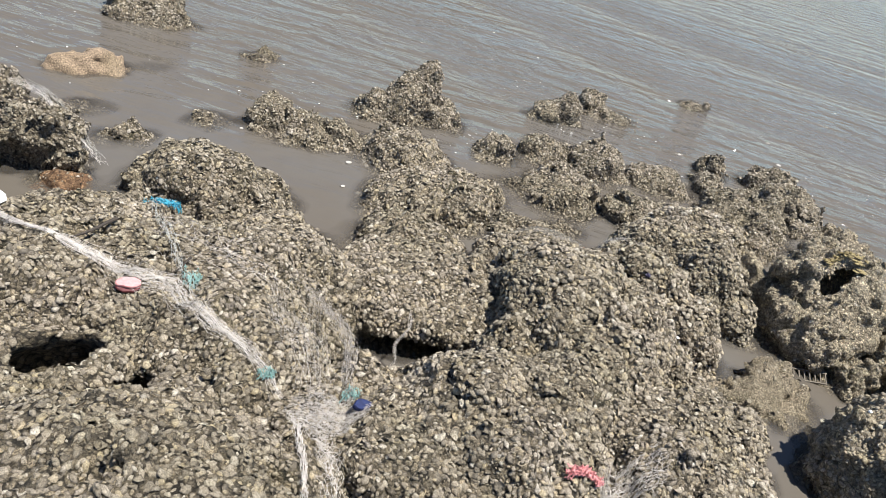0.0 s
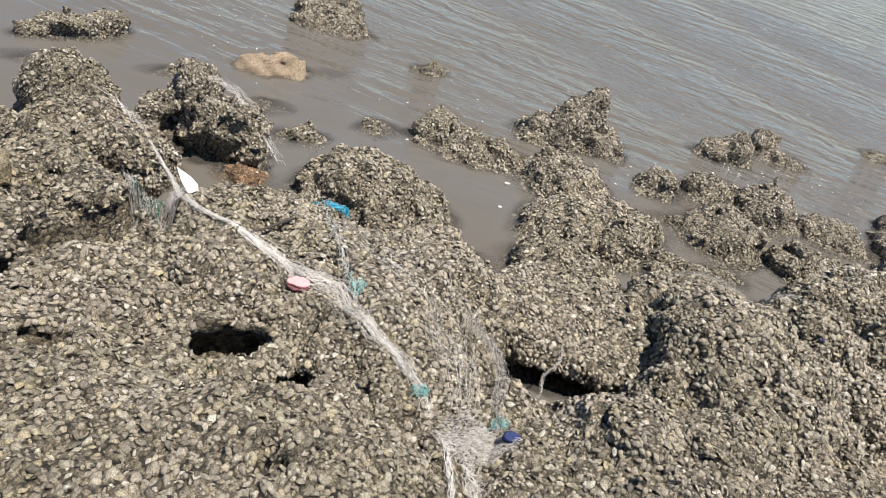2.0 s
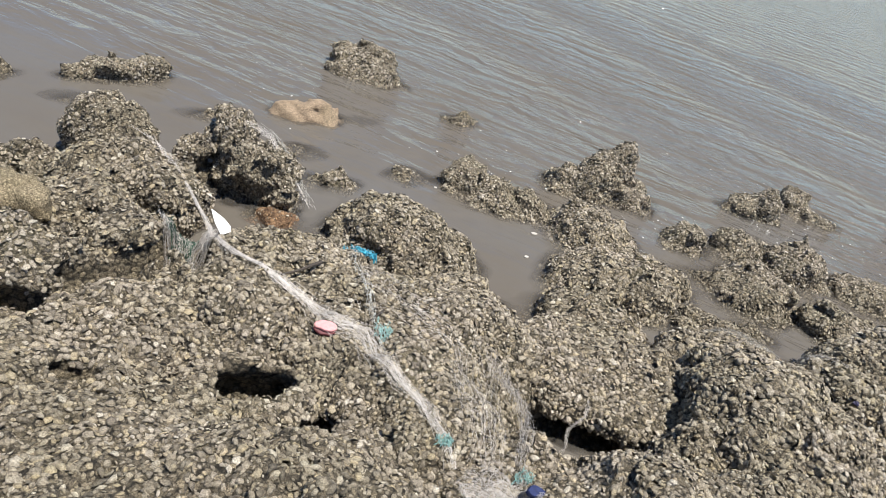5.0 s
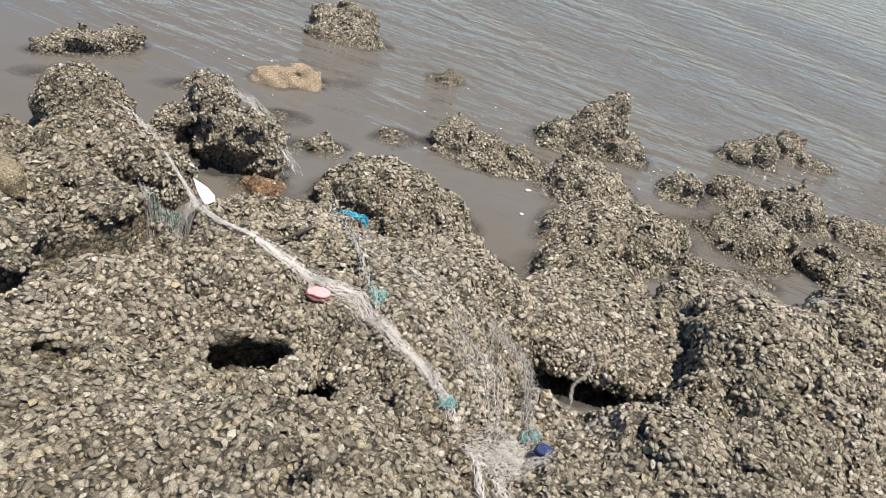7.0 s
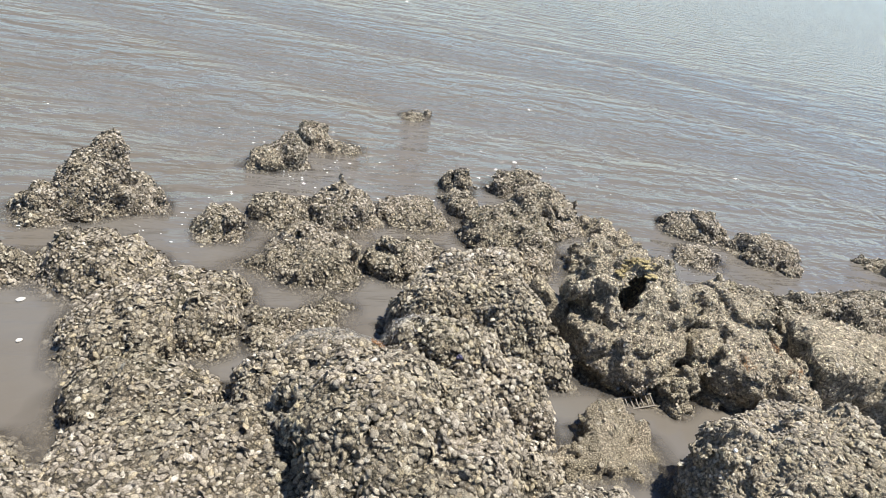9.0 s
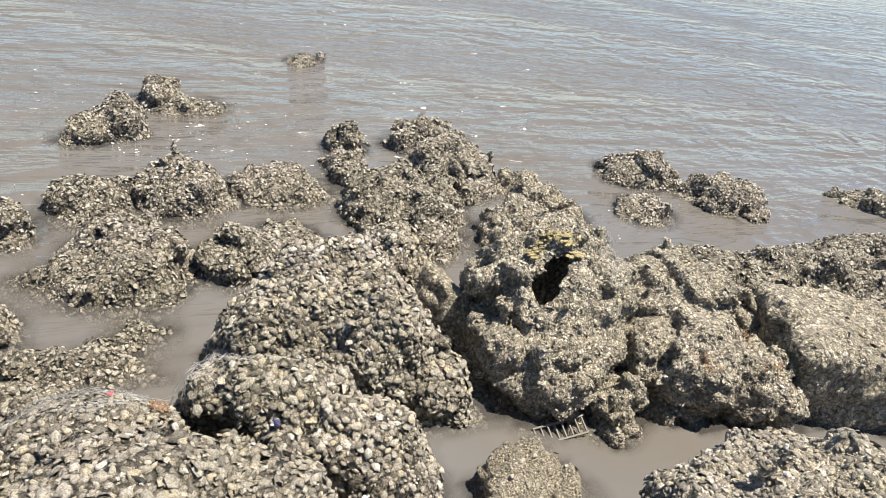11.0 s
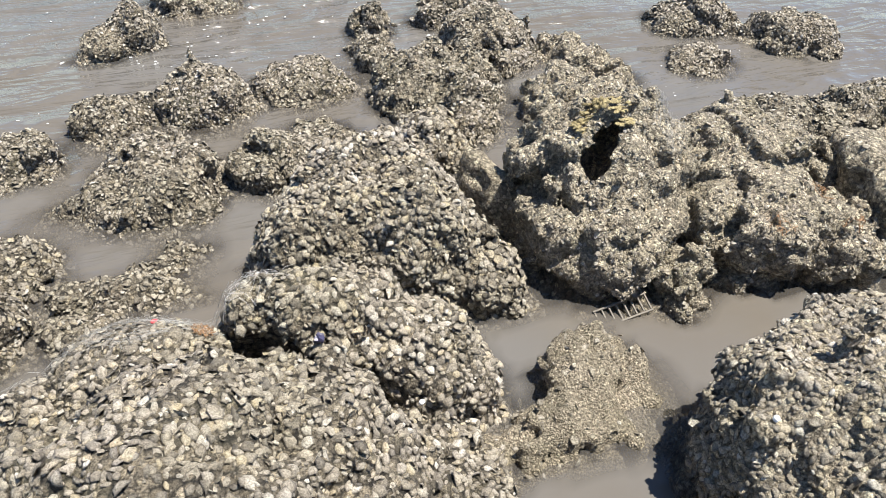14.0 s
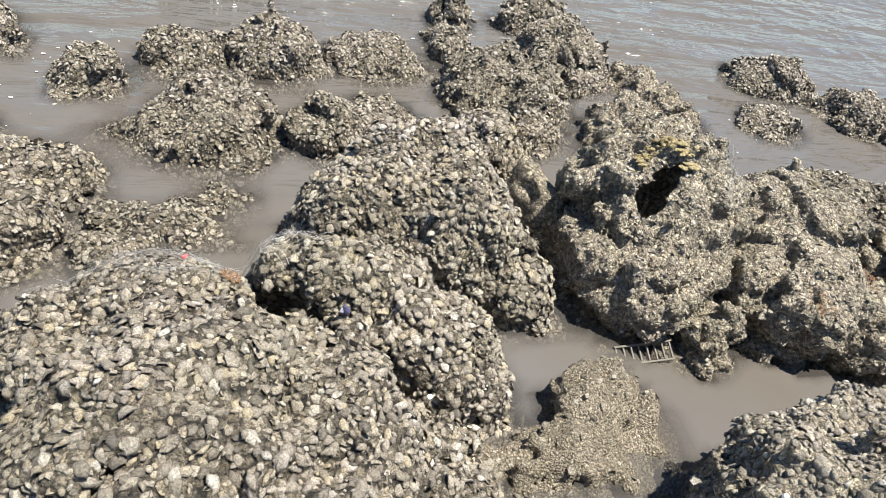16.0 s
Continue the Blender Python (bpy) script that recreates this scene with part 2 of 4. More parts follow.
def rock_field(p, lobes, blocks, pits, lump, seed, crag=0.0):
    """Lumps and blocks run together, roughened, with holes cut out."""
    d = None
    for f in [lobe_field(p, lb) for lb in lobes] + [block_field(p, bl) for bl in blocks]:
        if d is None:
            d = f
        else:
            h = np.clip(0.5 + 0.5 * (f - d) / 0.06, 0, 1)
            d = f + (d - f) * h - 0.06 * h * (1 - h)
    d = d - lump * 1.5 * vnoise(p, 0.4, seed + 1) - lump * vnoise(p, 0.2, seed) - lump * 0.7 * vnoise(p, 0.1, seed + 3) - lump * 0.5 * vnoise(p, 0.05, seed + 5)
    d = d + 1.5 * lump * np.maximum(0, 1 - 9 * np.abs(vnoise(p, 0.3, seed + 7)))
    if crag:
        d = d - crag * (np.abs(vnoise(p, 0.13, seed + 21)) * 2 - 0.6) - crag * 0.6 * (np.abs(vnoise(p, 0.065, seed + 22)) * 2 - 0.6)
        d = d - crag * 0.45 * (np.abs(vnoise(p, 0.033, seed + 24)) * 2 - 0.6)
        d = d + crag * 2.4 * np.clip(vnoise(p, 0.085, seed + 23) - 0.3, 0, 0.4) + crag * 1.6 * np.clip(vnoise(p, 0.045, seed + 25) - 0.25, 0, 0.5)
    for x, y, z, rx, ry, rz, rot in pits:
        c, s = math.cos(radians(rot)), math.sin(radians(rot))
        dx, dy, dz = p[:, 0] - x, p[:, 1] - y, p[:, 2] - z
        k = np.sqrt(((c * dx + s * dy) / rx) ** 2 + ((-s * dx + c * dy) / ry) ** 2 + (dz / rz) ** 2) + 1e-6
        g = (1 - 1 / k) * np.sqrt(dx * dx + dy * dy + dz * dz)
        d = np.maximum(d, -(g + 0.016 * vnoise(p, 0.1, seed + 9) + 0.016 * vnoise(p, 0.045, seed + 10)))
    return d


def surface(lo, hi, step, field):
    """The zero surface of a field in a box, as vertices and quads (surface nets)."""
    n = [int(math.ceil((b - a) / step)) + 1 for a, b in zip(lo, hi)]
    ax = [lo[i] + step * np.arange(n[i]) for i in range(3)]
    g = np.stack(np.meshgrid(*ax, indexing="ij"), -1).reshape(-1, 3)
    f = field(g).reshape(n)
    f[0], f[-1], f[:, 0], f[:, -1], f[:, :, 0], f[:, :, -1] = (np.maximum(a, 1e-3) for a in (f[0], f[-1], f[:, 0], f[:, -1], f[:, :, 0], f[:, :, -1]))
    m = [k - 1 for k in n]
    acc, cnt = np.zeros((*m, 3)), np.zeros(m)
    corner = lambda o: f[o[0]:o[0] + m[0], o[1]:o[1] + m[1], o[2]:o[2] + m[2]]
    offs = [(a, b, c) for a in (0, 1) for b in (0, 1) for c in (0, 1)]
    for o in offs:
        for k in range(3):
            if o[k] == 0:
                e = tuple(1 if j == k else o[j] for j in range(3))
                a, b = corner(o), corner(e)
                cross = (a < 0) != (b < 0)
                t = np.where(cross, a / np.where(cross, a - b, 1), 0)
                for j in range(3):
                    acc[..., j] += np.where(cross, o[j] + (t if j == k else 0), 0)
                cnt += cross
    act = cnt > 0
    idx = np.full(m, -1)
    idx[act] = np.arange(act.sum())
    cell = np.argwhere(act)
    verts = (cell + acc[act] / cnt[act][:, None]) * step + lo
    quads = []
    for k in range(3):
        i, j = (k + 1) % 3, (k + 2) % 3
        sl0 = tuple(slice(1, m[q]) if q != k else slice(0, m[q]) for q in range(3))
        sl1 = tuple(slice(1, m[q]) if q != k else slice(1, m[q] + 1) for q in range(3))
        a, b = f[sl0] < 0, f[sl1] < 0
        for flip, mask in ((False, a & ~b), (True, ~a & b)):
            c = np.argwhere(mask)
            if not len(c):
                continue
            for q in range(3):
                if q != k:
                    c[:, q] += 1
            def at(di, dj):
                s = c.copy()
                s[:, i] -= di
                s[:, j] -= dj
                return idx[s[:, 0], s[:, 1], s[:, 2]]
            q4 = [at(1, 1), at(0, 1), at(0, 0), at(1, 0)]
            quads.append(np.stack(q4[::-1] if flip else q4, 1))
    q = np.concatenate(quads)
    q = q[(q >= 0).all(1)]
    # loose crumbs go: only the large connected bodies stay
    body = np.arange(len(verts))
    while True:
        was = body.copy()
        np.minimum.at(body, q.ravel(), np.repeat(body[q].min(1), 4))
        body = body[body]
        if (was == body).all():
            break
    keep = np.bincount(body, minlength=len(verts))[body] > 0.08 * len(verts)
    place_of = np.cumsum(keep) - 1
    return verts[keep], place_of[q[keep[q[:, 0]]]]


def mesh_from(name, verts, faces, mats, smooth=True):
    me = bpy.data.meshes.new(name)
    faces = np.asarray(faces)
    k = faces.shape[1]
    me.vertices.add(len(verts))
    me.vertices.foreach_set("co", np.asarray(verts, np.float32).ravel())
    me.loops.add(faces.size)
    me.loops.foreach_set("vertex_index", faces.astype(np.int32).ravel())
    me.polygons.add(len(faces))
    me.polygons.foreach_set("loop_start", np.arange(0, faces.size, k, dtype=np.int32))
    me.polygons.foreach_set("use_smooth", np.full(len(faces), smooth))
    for mt in mats if isinstance(mats, (list, tuple)) else [mats]:
        me.materials.append(mt)
    me.update()
    me.validate()
    return me


def part(name, bm, mat, parent, label=""):
    me = bpy.data.meshes.new(name)
    bm.to_mesh(me)
    bm.free()
    me.materials.append(mat)
    ob = new(name, me)
    ob.parent = parent
    if label:
        tagged(ob, label)
    return ob


# oyster shells: a few shapes, each a domed or cupped oval; the small far ones have one ring less
def shell_shape(seed, cup, k, rings=2):
    rs = np.random.RandomState(100 + seed)
    ang = np.arange(k) / k * 2 * math.pi
    wob = 1 + 0.7 * (rs.rand(k) - 0.5) + 0.2 * np.cos(ang)
    v, grow = [(0.15, 0.05, 0.36 if not cup else 0.02)], [0.0]
    for r, h, g in ((0.6, 0.27 if not cup else 0.08, 0.5), (1.0, -0.12 if not cup else 0.25, 1.0))[2 - rings:]:
        for a, w in zip(ang, wob):
            v.append((r * w * math.cos(a), 0.8 * r * w * math.sin(a), h + 0.3 * (rs.rand() - 0.5)))
            grow.append(g)
    t = [(0, 1 + i, 1 + (i + 1) % k) for i in range(k)]
    for i in range(k if rings > 1 else 0):
        j = (i + 1) % k
        t += [(1 + i, 1 + k + i, 1 + k + j), (1 + i, 1 + k + j, 1 + j)]
    return np.array(v, np.float32), np.array(t), np.array(grow, np.float32)


FINE = [shell_shape(i, i % 3 == 2, 6) for i in range(6)]
COARSE = [shell_shape(i, i % 3 == 2, 6, 1) for i in range(6)]


def grow_attr(me, values):
    a = me.attributes.new("growth", "FLOAT", "POINT")
    a.data.foreach_set("value", np.asarray(values, np.float32))


def shell_meshes(mat):
    out = []
    for v, t, g in FINE:
        me = mesh_from("oyster_shell", v, t, mat)
        grow_attr(me, g)
        out.append(me)
    return out


SHELL_MESH = {m.name: shell_meshes(m) for m in (M_SHELL, M_SHELL_MUD)}


def cover(ob, verts, quads, mat, dens, size, wild, zmin, seed, single, near, pits):
    """Sets oyster shells over a rock: those inside `near` (x0, y0, x1, y1), up to `single`, as pieces of their own, the rest as one mesh."""
    rs = np.random.RandomState(seed)
    a, b, c, d = (verts[quads[:, i]] for i in range(4))
    nrm = np.cross(c - a, d - b)
    area = np.linalg.norm(nrm, axis=1) / 2
    nrm = nrm / (2 * area[:, None] + 1e-12)
    mid = (a + b + c + d) / 4
    w = area * (mid[:, 2] > zmin) * (nrm[:, 2] > -0.65) * (mid[:, 1] > 1.3 + np.where(mid[:, 0] > 0, 0.33, 0.74) * mid[:, 0]) * (mid[:, 0] + 1.1 * mid[:, 1] > -2.3)
    w = w * np.where(nrm[:, 1] > 0.55, 0.45, 1.0)
    for x, y, z, rx, ry, rz, rot in pits:
        c0, s0 = math.cos(radians(rot)), math.sin(radians(rot))
        e = mid - (x, y, z)
        w = w * ((((c0 * e[:, 0] + s0 * e[:, 1]) / rx) ** 2 + ((c0 * e[:, 1] - s0 * e[:, 0]) / ry) ** 2 + (e[:, 2] / rz) ** 2) > 1.12)
    count = int(2.2 * dens * w.sum())
    if count < 6:
        return
    pick = rs.choice(len(quads), count, p=w / w.sum())
    u, v = rs.rand(count, 1), rs.rand(count, 1)
    pos = (a[pick] * (1 - u) + b[pick] * u) * (1 - v) + (d[pick] * (1 - u) + c[pick] * u) * v
    # packed side by side: one to each small cell
    gap = 0.86 / math.sqrt(dens)
    for shift in (0.0, 0.5):
        key = np.floor(pos / gap + shift).astype(np.int64) + 4000
        _, keep = np.unique((key[:, 0] * 9000 + key[:, 1]) * 9000 + key[:, 2], return_index=True)
        keep = rs.permutation(keep)
        pick, pos = pick[keep], pos[keep]
    count = len(pick)
    n = nrm[pick] + wild * rs.normal(size=(count, 3))
    n[:, 2] += 0.3
    n /= np.linalg.norm(n, axis=1)[:, None]
    t = np.cross(n, rs.normal(size=(count, 3)))
    t /= np.linalg.norm(t, axis=1)[:, None]
    bt = np.cross(n, t)
    s = size * np.clip(rs.lognormal(-0.04, 0.42, count), 0.38, 1.8) / 2
    pos = pos + n * (s * rs.uniform(-0.1, 0.32, count))[:, None]
    note_heights(pos + n * (s * 0.2)[:, None])
    kind = rs.choice(6, count, p=[0.25, 0.24, 0.08, 0.22, 0.15, 0.06])
    rotm = np.stack([t, bt * rs.uniform(0.62, 1.15, count)[:, None], n], 2) * s[:, None, None]
    alone = np.zeros(count, bool)
    if single:
        inside = np.flatnonzero((pos[:, 0] > near[0]) & (pos[:, 1] > near[1]) & (pos[:, 0] < near[2]) & (pos[:, 1] < near[3]) & (nrm[pick][:, 2] > 0.3))
        alone[inside[:single]] = True
    vs, ts, gs, base = [], [], [], 0
    for k, (sv, st, sg) in enumerate(FINE if single and mat is M_SHELL else COARSE):
        sel = np.flatnonzero((kind == k) & ~alone)
        if not len(sel):
            continue
        p = np.einsum("nij,vj->nvi", rotm[sel], sv * (1, 1, 1.15)) + pos[sel][:, None]
        vs.append(p.reshape(-1, 3))
        ts.append((st[None] + base + np.arange(len(sel))[:, None, None] * len(sv)).reshape(-1, 3))
        gs.append(np.tile(sg, len(sel)))
        base += len(sel) * len(sv)
    me = mesh_from("oyster_crust", np.concatenate(vs), np.concatenate(ts), mat, True)
    grow_attr(me, np.concatenate(gs))
    crust = tagged(new("oyster_crust", me), "dense crust of small silted oyster shells", kind="stuff")
    crust.parent = ob
    for i in np.flatnonzero(alone):
        o = new("oyster_shell", SHELL_MESH[mat.name][kind[i]])
        m = np.eye(4)
        m[:3, :3], m[:3, 3] = rotm[i], pos[i]
        o.parent = ob
        o.matrix_basis = Matrix(m.tolist())


ROCKS = {}
# heights of the rock surfaces on a 1.5 cm grid, for things that lie on them
GRID, GX, GY = np.full((620, 560), -0.4), -4.5, 0.3


def note_heights(p):
    i = np.floor((p[:, 0] - GX) / 0.015).astype(int)
    j = np.floor((p[:, 1] - GY) / 0.015).astype(int)
    ok = (i >= 0) & (j >= 0) & (i < 620) & (j < 560)
    np.maximum.at(GRID, (i[ok], j[ok]), p[ok, 2])


def rock(name, label, lobes, blocks=(), pits=(), cuts=(), mat=None, step=0.028, lump=0.027, shells=None, dens=3150, size=0.0248, wild=0.54,
         zmin=-0.05, single=0, near=(0, 0, 0, 0), seed=1, category="rock", group="shore rocks", crag=0.02, skirt=0.06):
    mat = mat or M_ROCK
    if skirt:
        lobes = [*lobes, *((lb[0], lb[1], -0.022, lb[3] + skirt, lb[4] + skirt, lb[5] if len(lb) > 5 else 0, -0.2, 5) for lb in lobes)]
    if shells is M_SHELL_MUD:
        dens, size, crag, lump = dens * 1.5, size * 0.8, 0.024 if crag == 0.02 else crag, lump * 1.2
    xs, ys, tops = [], [], []
    for lb in lobes:
        r = max(lb[3], lb[4])
        xs += [lb[0] - r, lb[0] + r]
        ys += [lb[1] - r, lb[1] + r]
        tops.append(lb[2])
    for bl in blocks:
        r = math.hypot(bl[3], bl[4])
        xs += [bl[0] - r, bl[0] + r]
        ys += [bl[1] - r, bl[1] + r]
        tops.append(bl[2] + bl[5] + 0.12)
    lo = (min(xs) - 0.1, min(ys) - 0.1, -0.23)
    hi = (max(xs) + 0.1, max(ys) + 0.1, max(tops) + 0.12)
    v, q = surface(lo, hi, step, lambda p: rock_field(p, lobes, blocks, (*pits, *cuts), lump, seed, crag))
    ob = tagged(new(name, mesh_from(name, v, q, mat)), label, category, group)
    note_heights(v)
    ROCKS.setdefault(name, []).append(ob)
    if shells:
        cover(ob, v, q, shells, dens, size, wild, zmin, seed, single, near, pits)
    return ob


# ---- sea, seabed ----
def sheet(name, xs, ys, height, mat, label, category):
    g = np.stack(np.meshgrid(xs, ys, indexing="ij"), -1).reshape(-1, 2)
    v = np.column_stack([g, height(g)])
    nx, ny = len(xs), len(ys)
    i, j = np.meshgrid(np.arange(nx - 1), np.arange(ny - 1), indexing="ij")
    a = (i * ny + j).ravel()
    return tagged(new(name, mesh_from(name, v, np.stack([a, a + ny, a + ny + 1, a + 1], 1), mat)), label, category, kind="structure")


FAR = np.array([-1500, -400, -120, -40, -16])
XS = np.concatenate([FAR, np.arange(-9, 12, 0.25), -FAR[::-1]])
YS = np.concatenate([FAR, np.arange(-9, 14, 0.25), -FAR[::-1]])


def bed_height(g):
    rise = np.clip((-0.2 - g[:, 1]) / 2.0, 0, 1)
    return -0.2 + 0.75 * rise * rise * (3 - 2 * rise) + 0.02 * np.sin(g[:, 0] * 1.7) * np.cos(g[:, 1] * 2.1)


sheet("ground", XS, YS, bed_height, M_MUD, "brown silty seabed and shore under the rocks", "ground")


# ---- rocks ----
UNDERCUT = [(-2.07, 1.98, 0.3, 0.32, 0.075, 0.14, 72), (-2.0, 2.33, 0.27, 0.15, 0.1, 0.16, 40)]    # the dark gap below the ledge
OY = "grey-brown boulder crusted with oyster shells"
rock("oyster_rock", "broad flat rock bed crusted with pale oyster shells",
     [(-0.9, 0.4, 0.62, 1.5, 1.35, 20), (-1.75, 1.05, 0.46, 1.0, 0.85, 30), (-0.65, 1.25, 0.6, 0.8, 0.65, 20), (-0.2, 1.75, 0.36, 0.45, 0.4), (0.7, 0.7, 0.5, 1.2, 0.9), (-1.75, 1.85, 0.39, 0.6, 0.5), (-1.2, 1.75, 0.39, 0.5, 0.34), (-0.65, 1.75, 0.41, 0.4, 0.3)],
     pits=[(-1.22, 1.83, 0.2, 0.18, 0.13, 0.25, 40), (-1.26, 1.82, 0.12, 0.26, 0.17, 0.16, 40), (-0.91, 1.81, 0.2, 0.07, 0.095, 0.24, 0), (-0.92, 1.83, 0.1, 0.11, 0.13, 0.16, 0), (-1.68, 1.42, 0.36, 0.1, 0.05, 0.09, 30), *UNDERCUT],
     shells=M_SHELL, single=300, near=(-1.0, 1.0, 0.2, 1.7), skirt=0, seed=11)
rock("oyster_rock", "low wide rock crusted with oyster shells under old nets",
     [(-1.0, 2.5, 0.37, 0.72, 0.65, 35), (-0.75, 2.15, 0.42, 0.45, 0.36, 20), (-0.66, 2.85, 0.35, 0.42, 0.4), (-1.5, 2.55, 0.36, 0.6, 0.6), (-0.5, 2.06, 0.46, 0.32, 0.33), (-1.52, 2.15, 0.46, 0.42, 0.34), (-0.84, 3.15, 0.26, 0.34, 0.32), (-0.7, 3.36, 0.04, 0.24, 0.2), (-0.45, 2.88, 0.3, 0.29, 0.26)],
     pits=[(-1.22, 1.83, 0.2, 0.18, 0.13, 0.25, 40), (-1.26, 1.82, 0.12, 0.26, 0.17, 0.16, 40), (-0.91, 1.81, 0.2, 0.07, 0.095, 0.24, 0), (-0.92, 1.83, 0.1, 0.11, 0.13, 0.16, 0), *UNDERCUT],
     shells=M_SHELL, single=250, near=(-1.1, 2.0, -0.3, 2.5), skirt=0, seed=12)
rock("oyster_rock", "rounded oyster-covered boulder beside a water inlet", [(-1.4, 3.58, 0.31, 0.46, 0.36, 10), (-1.15, 3.5, 0.24, 0.28, 0.3)], shells=M_SHELL, seed=13)
rock("oyster_rock", "oyster-covered ledge with a dark undercut", [(-2.4, 1.75, 0.47, 0.55, 0.42, 40), (-2.2, 2.2, 0.45, 0.36, 0.32), (-2.55, 2.3, 0.42, 0.4, 0.35)],
     pits=[(-2.17, 1.46, 0.25, 0.36, 0.2, 0.17, 40), *UNDERCUT], shells=M_SHELL, skirt=0, seed=14)
rock("oyster_rock", OY, [(-2.68, 2.75, 0.38, 0.43, 0.29, 30, -0.1, 3.2)], shells=M_SHELL, skirt=0, seed=15)
rock("oyster_rock", OY, [(-3.13, 3.05, 0.37, 0.27, 0.19, 30, -0.06, 4)], shells=M_SHELL_MUD, seed=16)
rock("oyster_rock", OY, [(-3.25, 2.68, 0.2, 0.22, 0.14, 20)], shells=M_SHELL_MUD, seed=17)
rock("oyster_rock", OY, [(-3.3, 2.35, 0.2, 0.22, 0.16, 20)], shells=M_SHELL_MUD, seed=18)
rock("oyster_rock", "tall leaning boulder crusted with oysters, draped with net", [(-2.35, 3.46, 0.4, 0.3, 0.2, 0, 0.05, 2.6), (-2.55, 3.47, 0.5, 0.17, 0.16, 0, 0.14, 2.6), (-2.72, 3.35, 0.2, 0.13, 0.13)], shells=M_SHELL_MUD, wild=0.6, seed=19)
rock("stone", "small reddish stone at the water's edge", [(-2.08, 3.25, 0.08, 0.1, 0.07, 30)], mat=M_RUSTY, seed=20, shells=M_SHELL_MUD, dens=500)
rock("oyster_rock", "small wet oyster-covered rock in shallow water", [(-2.08, 3.97, 0.12, 0.17, 0.1, 40)], shells=M_SHELL_MUD, seed=21)
rock("oyster_rock", "long low flat-topped rock standing in the sea", [(-4.02, 4.04, 0.15, 0.4, 0.13, 60, -0.06, 4)], shells=M_SHELL_MUD, seed=22)
rock("oyster_rock", "dark wet boulder standing alone in the sea", [(-3.02, 6.02, 0.25, 0.33, 0.22, 50), (-2.78, 5.96, 0.08, 0.24, 0.14, 40)], shells=M_SHELL_MUD, seed=23)
rock("stone", "bare sandy-coloured stone just above the water", [(-2.8, 4.72, 0.07, 0.22, 0.12, 40, -0.06, 3), (-2.68, 4.8, 0.05, 0.14, 0.1, 40)], mat=M_TAN, lump=0.022, seed=24)
rock("oyster_rock", "long wet oyster-covered rock in the sea", [(-1.38, 4.78, 0.23, 0.2, 0.2), (-1.1, 4.74, 0.19, 0.26, 0.21), (-0.9, 4.8, 0.12, 0.18, 0.19)], shells=M_SHELL_MUD, seed=25)
rock("oyster_rock", "pointed oyster-covered rock rising from the sea", [(-0.43, 5.7, 0.45, 0.14, 0.14, 0, -0.05, 3), (-0.52, 5.64, 0.32, 0.27, 0.22, 30), (-0.68, 5.5, 0.2, 0.3, 0.2, 15), (-0.3, 5.75, 0.2, 0.25, 0.24, 40)], shells=M_SHELL_MUD, wild=0.6, lump=0.03, seed=26)
rock("oyster_rock", "small pointed rock in the sea", [(0.79, 6.55, 0.29, 0.13, 0.13), (0.66, 6.5, 0.17, 0.2, 0.15, 30)], shells=M_SHELL_MUD, seed=27)
rock("oyster_rock", "low rock awash in small waves", [(1.12, 7.12, 0.18, 0.22, 0.17, -30), (1.36, 7.08, 0.1, 0.2, 0.14, -30)], shells=M_SHELL_MUD, seed=28)
rock("oyster_rock", "tiny dark rock far out in the sea", [(2.39, 8.2, 0.07, 0.2, 0.1, 30)], shells=M_SHELL_MUD, seed=29)
rock("oyster_rock", "three-lobed oyster-covered rock beside the inlet", [(-0.38, 4.8, 0.2, 0.35, 0.29, 20), (-0.14, 4.22, 0.23, 0.46, 0.34, 15), (0.08, 4.55, 0.17, 0.3, 0.3), (-0.14, 3.62, 0.21, 0.34, 0.36)], shells=M_SHELL, seed=30)
rock("oyster_rock", "oyster-covered slab overhanging a small dark pool", [(0.0, 3.06, 0.28, 0.5, 0.37, 8, 0.17, 2.6), (0.02, 3.3, 0.22, 0.36, 0.24), (0.27, 3.12, 0.31, 0.28, 0.34)], pits=[(0.49, 3.02, 0.17, 0.05, 0.11, 0.16, -25)], cuts=[(0.02, 2.75, 0.0, 0.3, 0.2, 0.13, 8)], shells=M_SHELL, single=200, near=(-0.4, 2.8, 0.4, 3.2), seed=31)
for x, y, top, rx, ry, rot in [(0.26, 5.38, 0.14, 0.16, 0.19, 0), (0.63, 5.61, 0.15, 0.21, 0.17, 0), (1.1, 5.62, 0.25, 0.26, 0.21, 0), (1.66, 5.78, 0.18, 0.26, 0.22, -10)]:
    rock("oyster_rock", "small oyster-covered rock in shallow murky water", [(x, y, top, rx, ry, rot)], shells=M_SHELL_MUD, seed=int(32 + x * 10))
rock("oyster_rock", "low oyster-covered rock in shallow murky water", [(0.8, 4.92, 0.17, 0.32, 0.28), (0.76, 5.16, 0.14, 0.2, 0.15), (0.43, 4.92, 0.07, 0.16, 0.09, 10)], shells=M_SHELL_MUD, seed=50)
rock("oyster_rock", "low oyster-covered rock in shallow murky water", [(1.3, 4.98, 0.18, 0.24, 0.23, 30), (1.55, 5.18, 0.06, 0.2, 0.14)], shells=M_SHELL_MUD, seed=51)
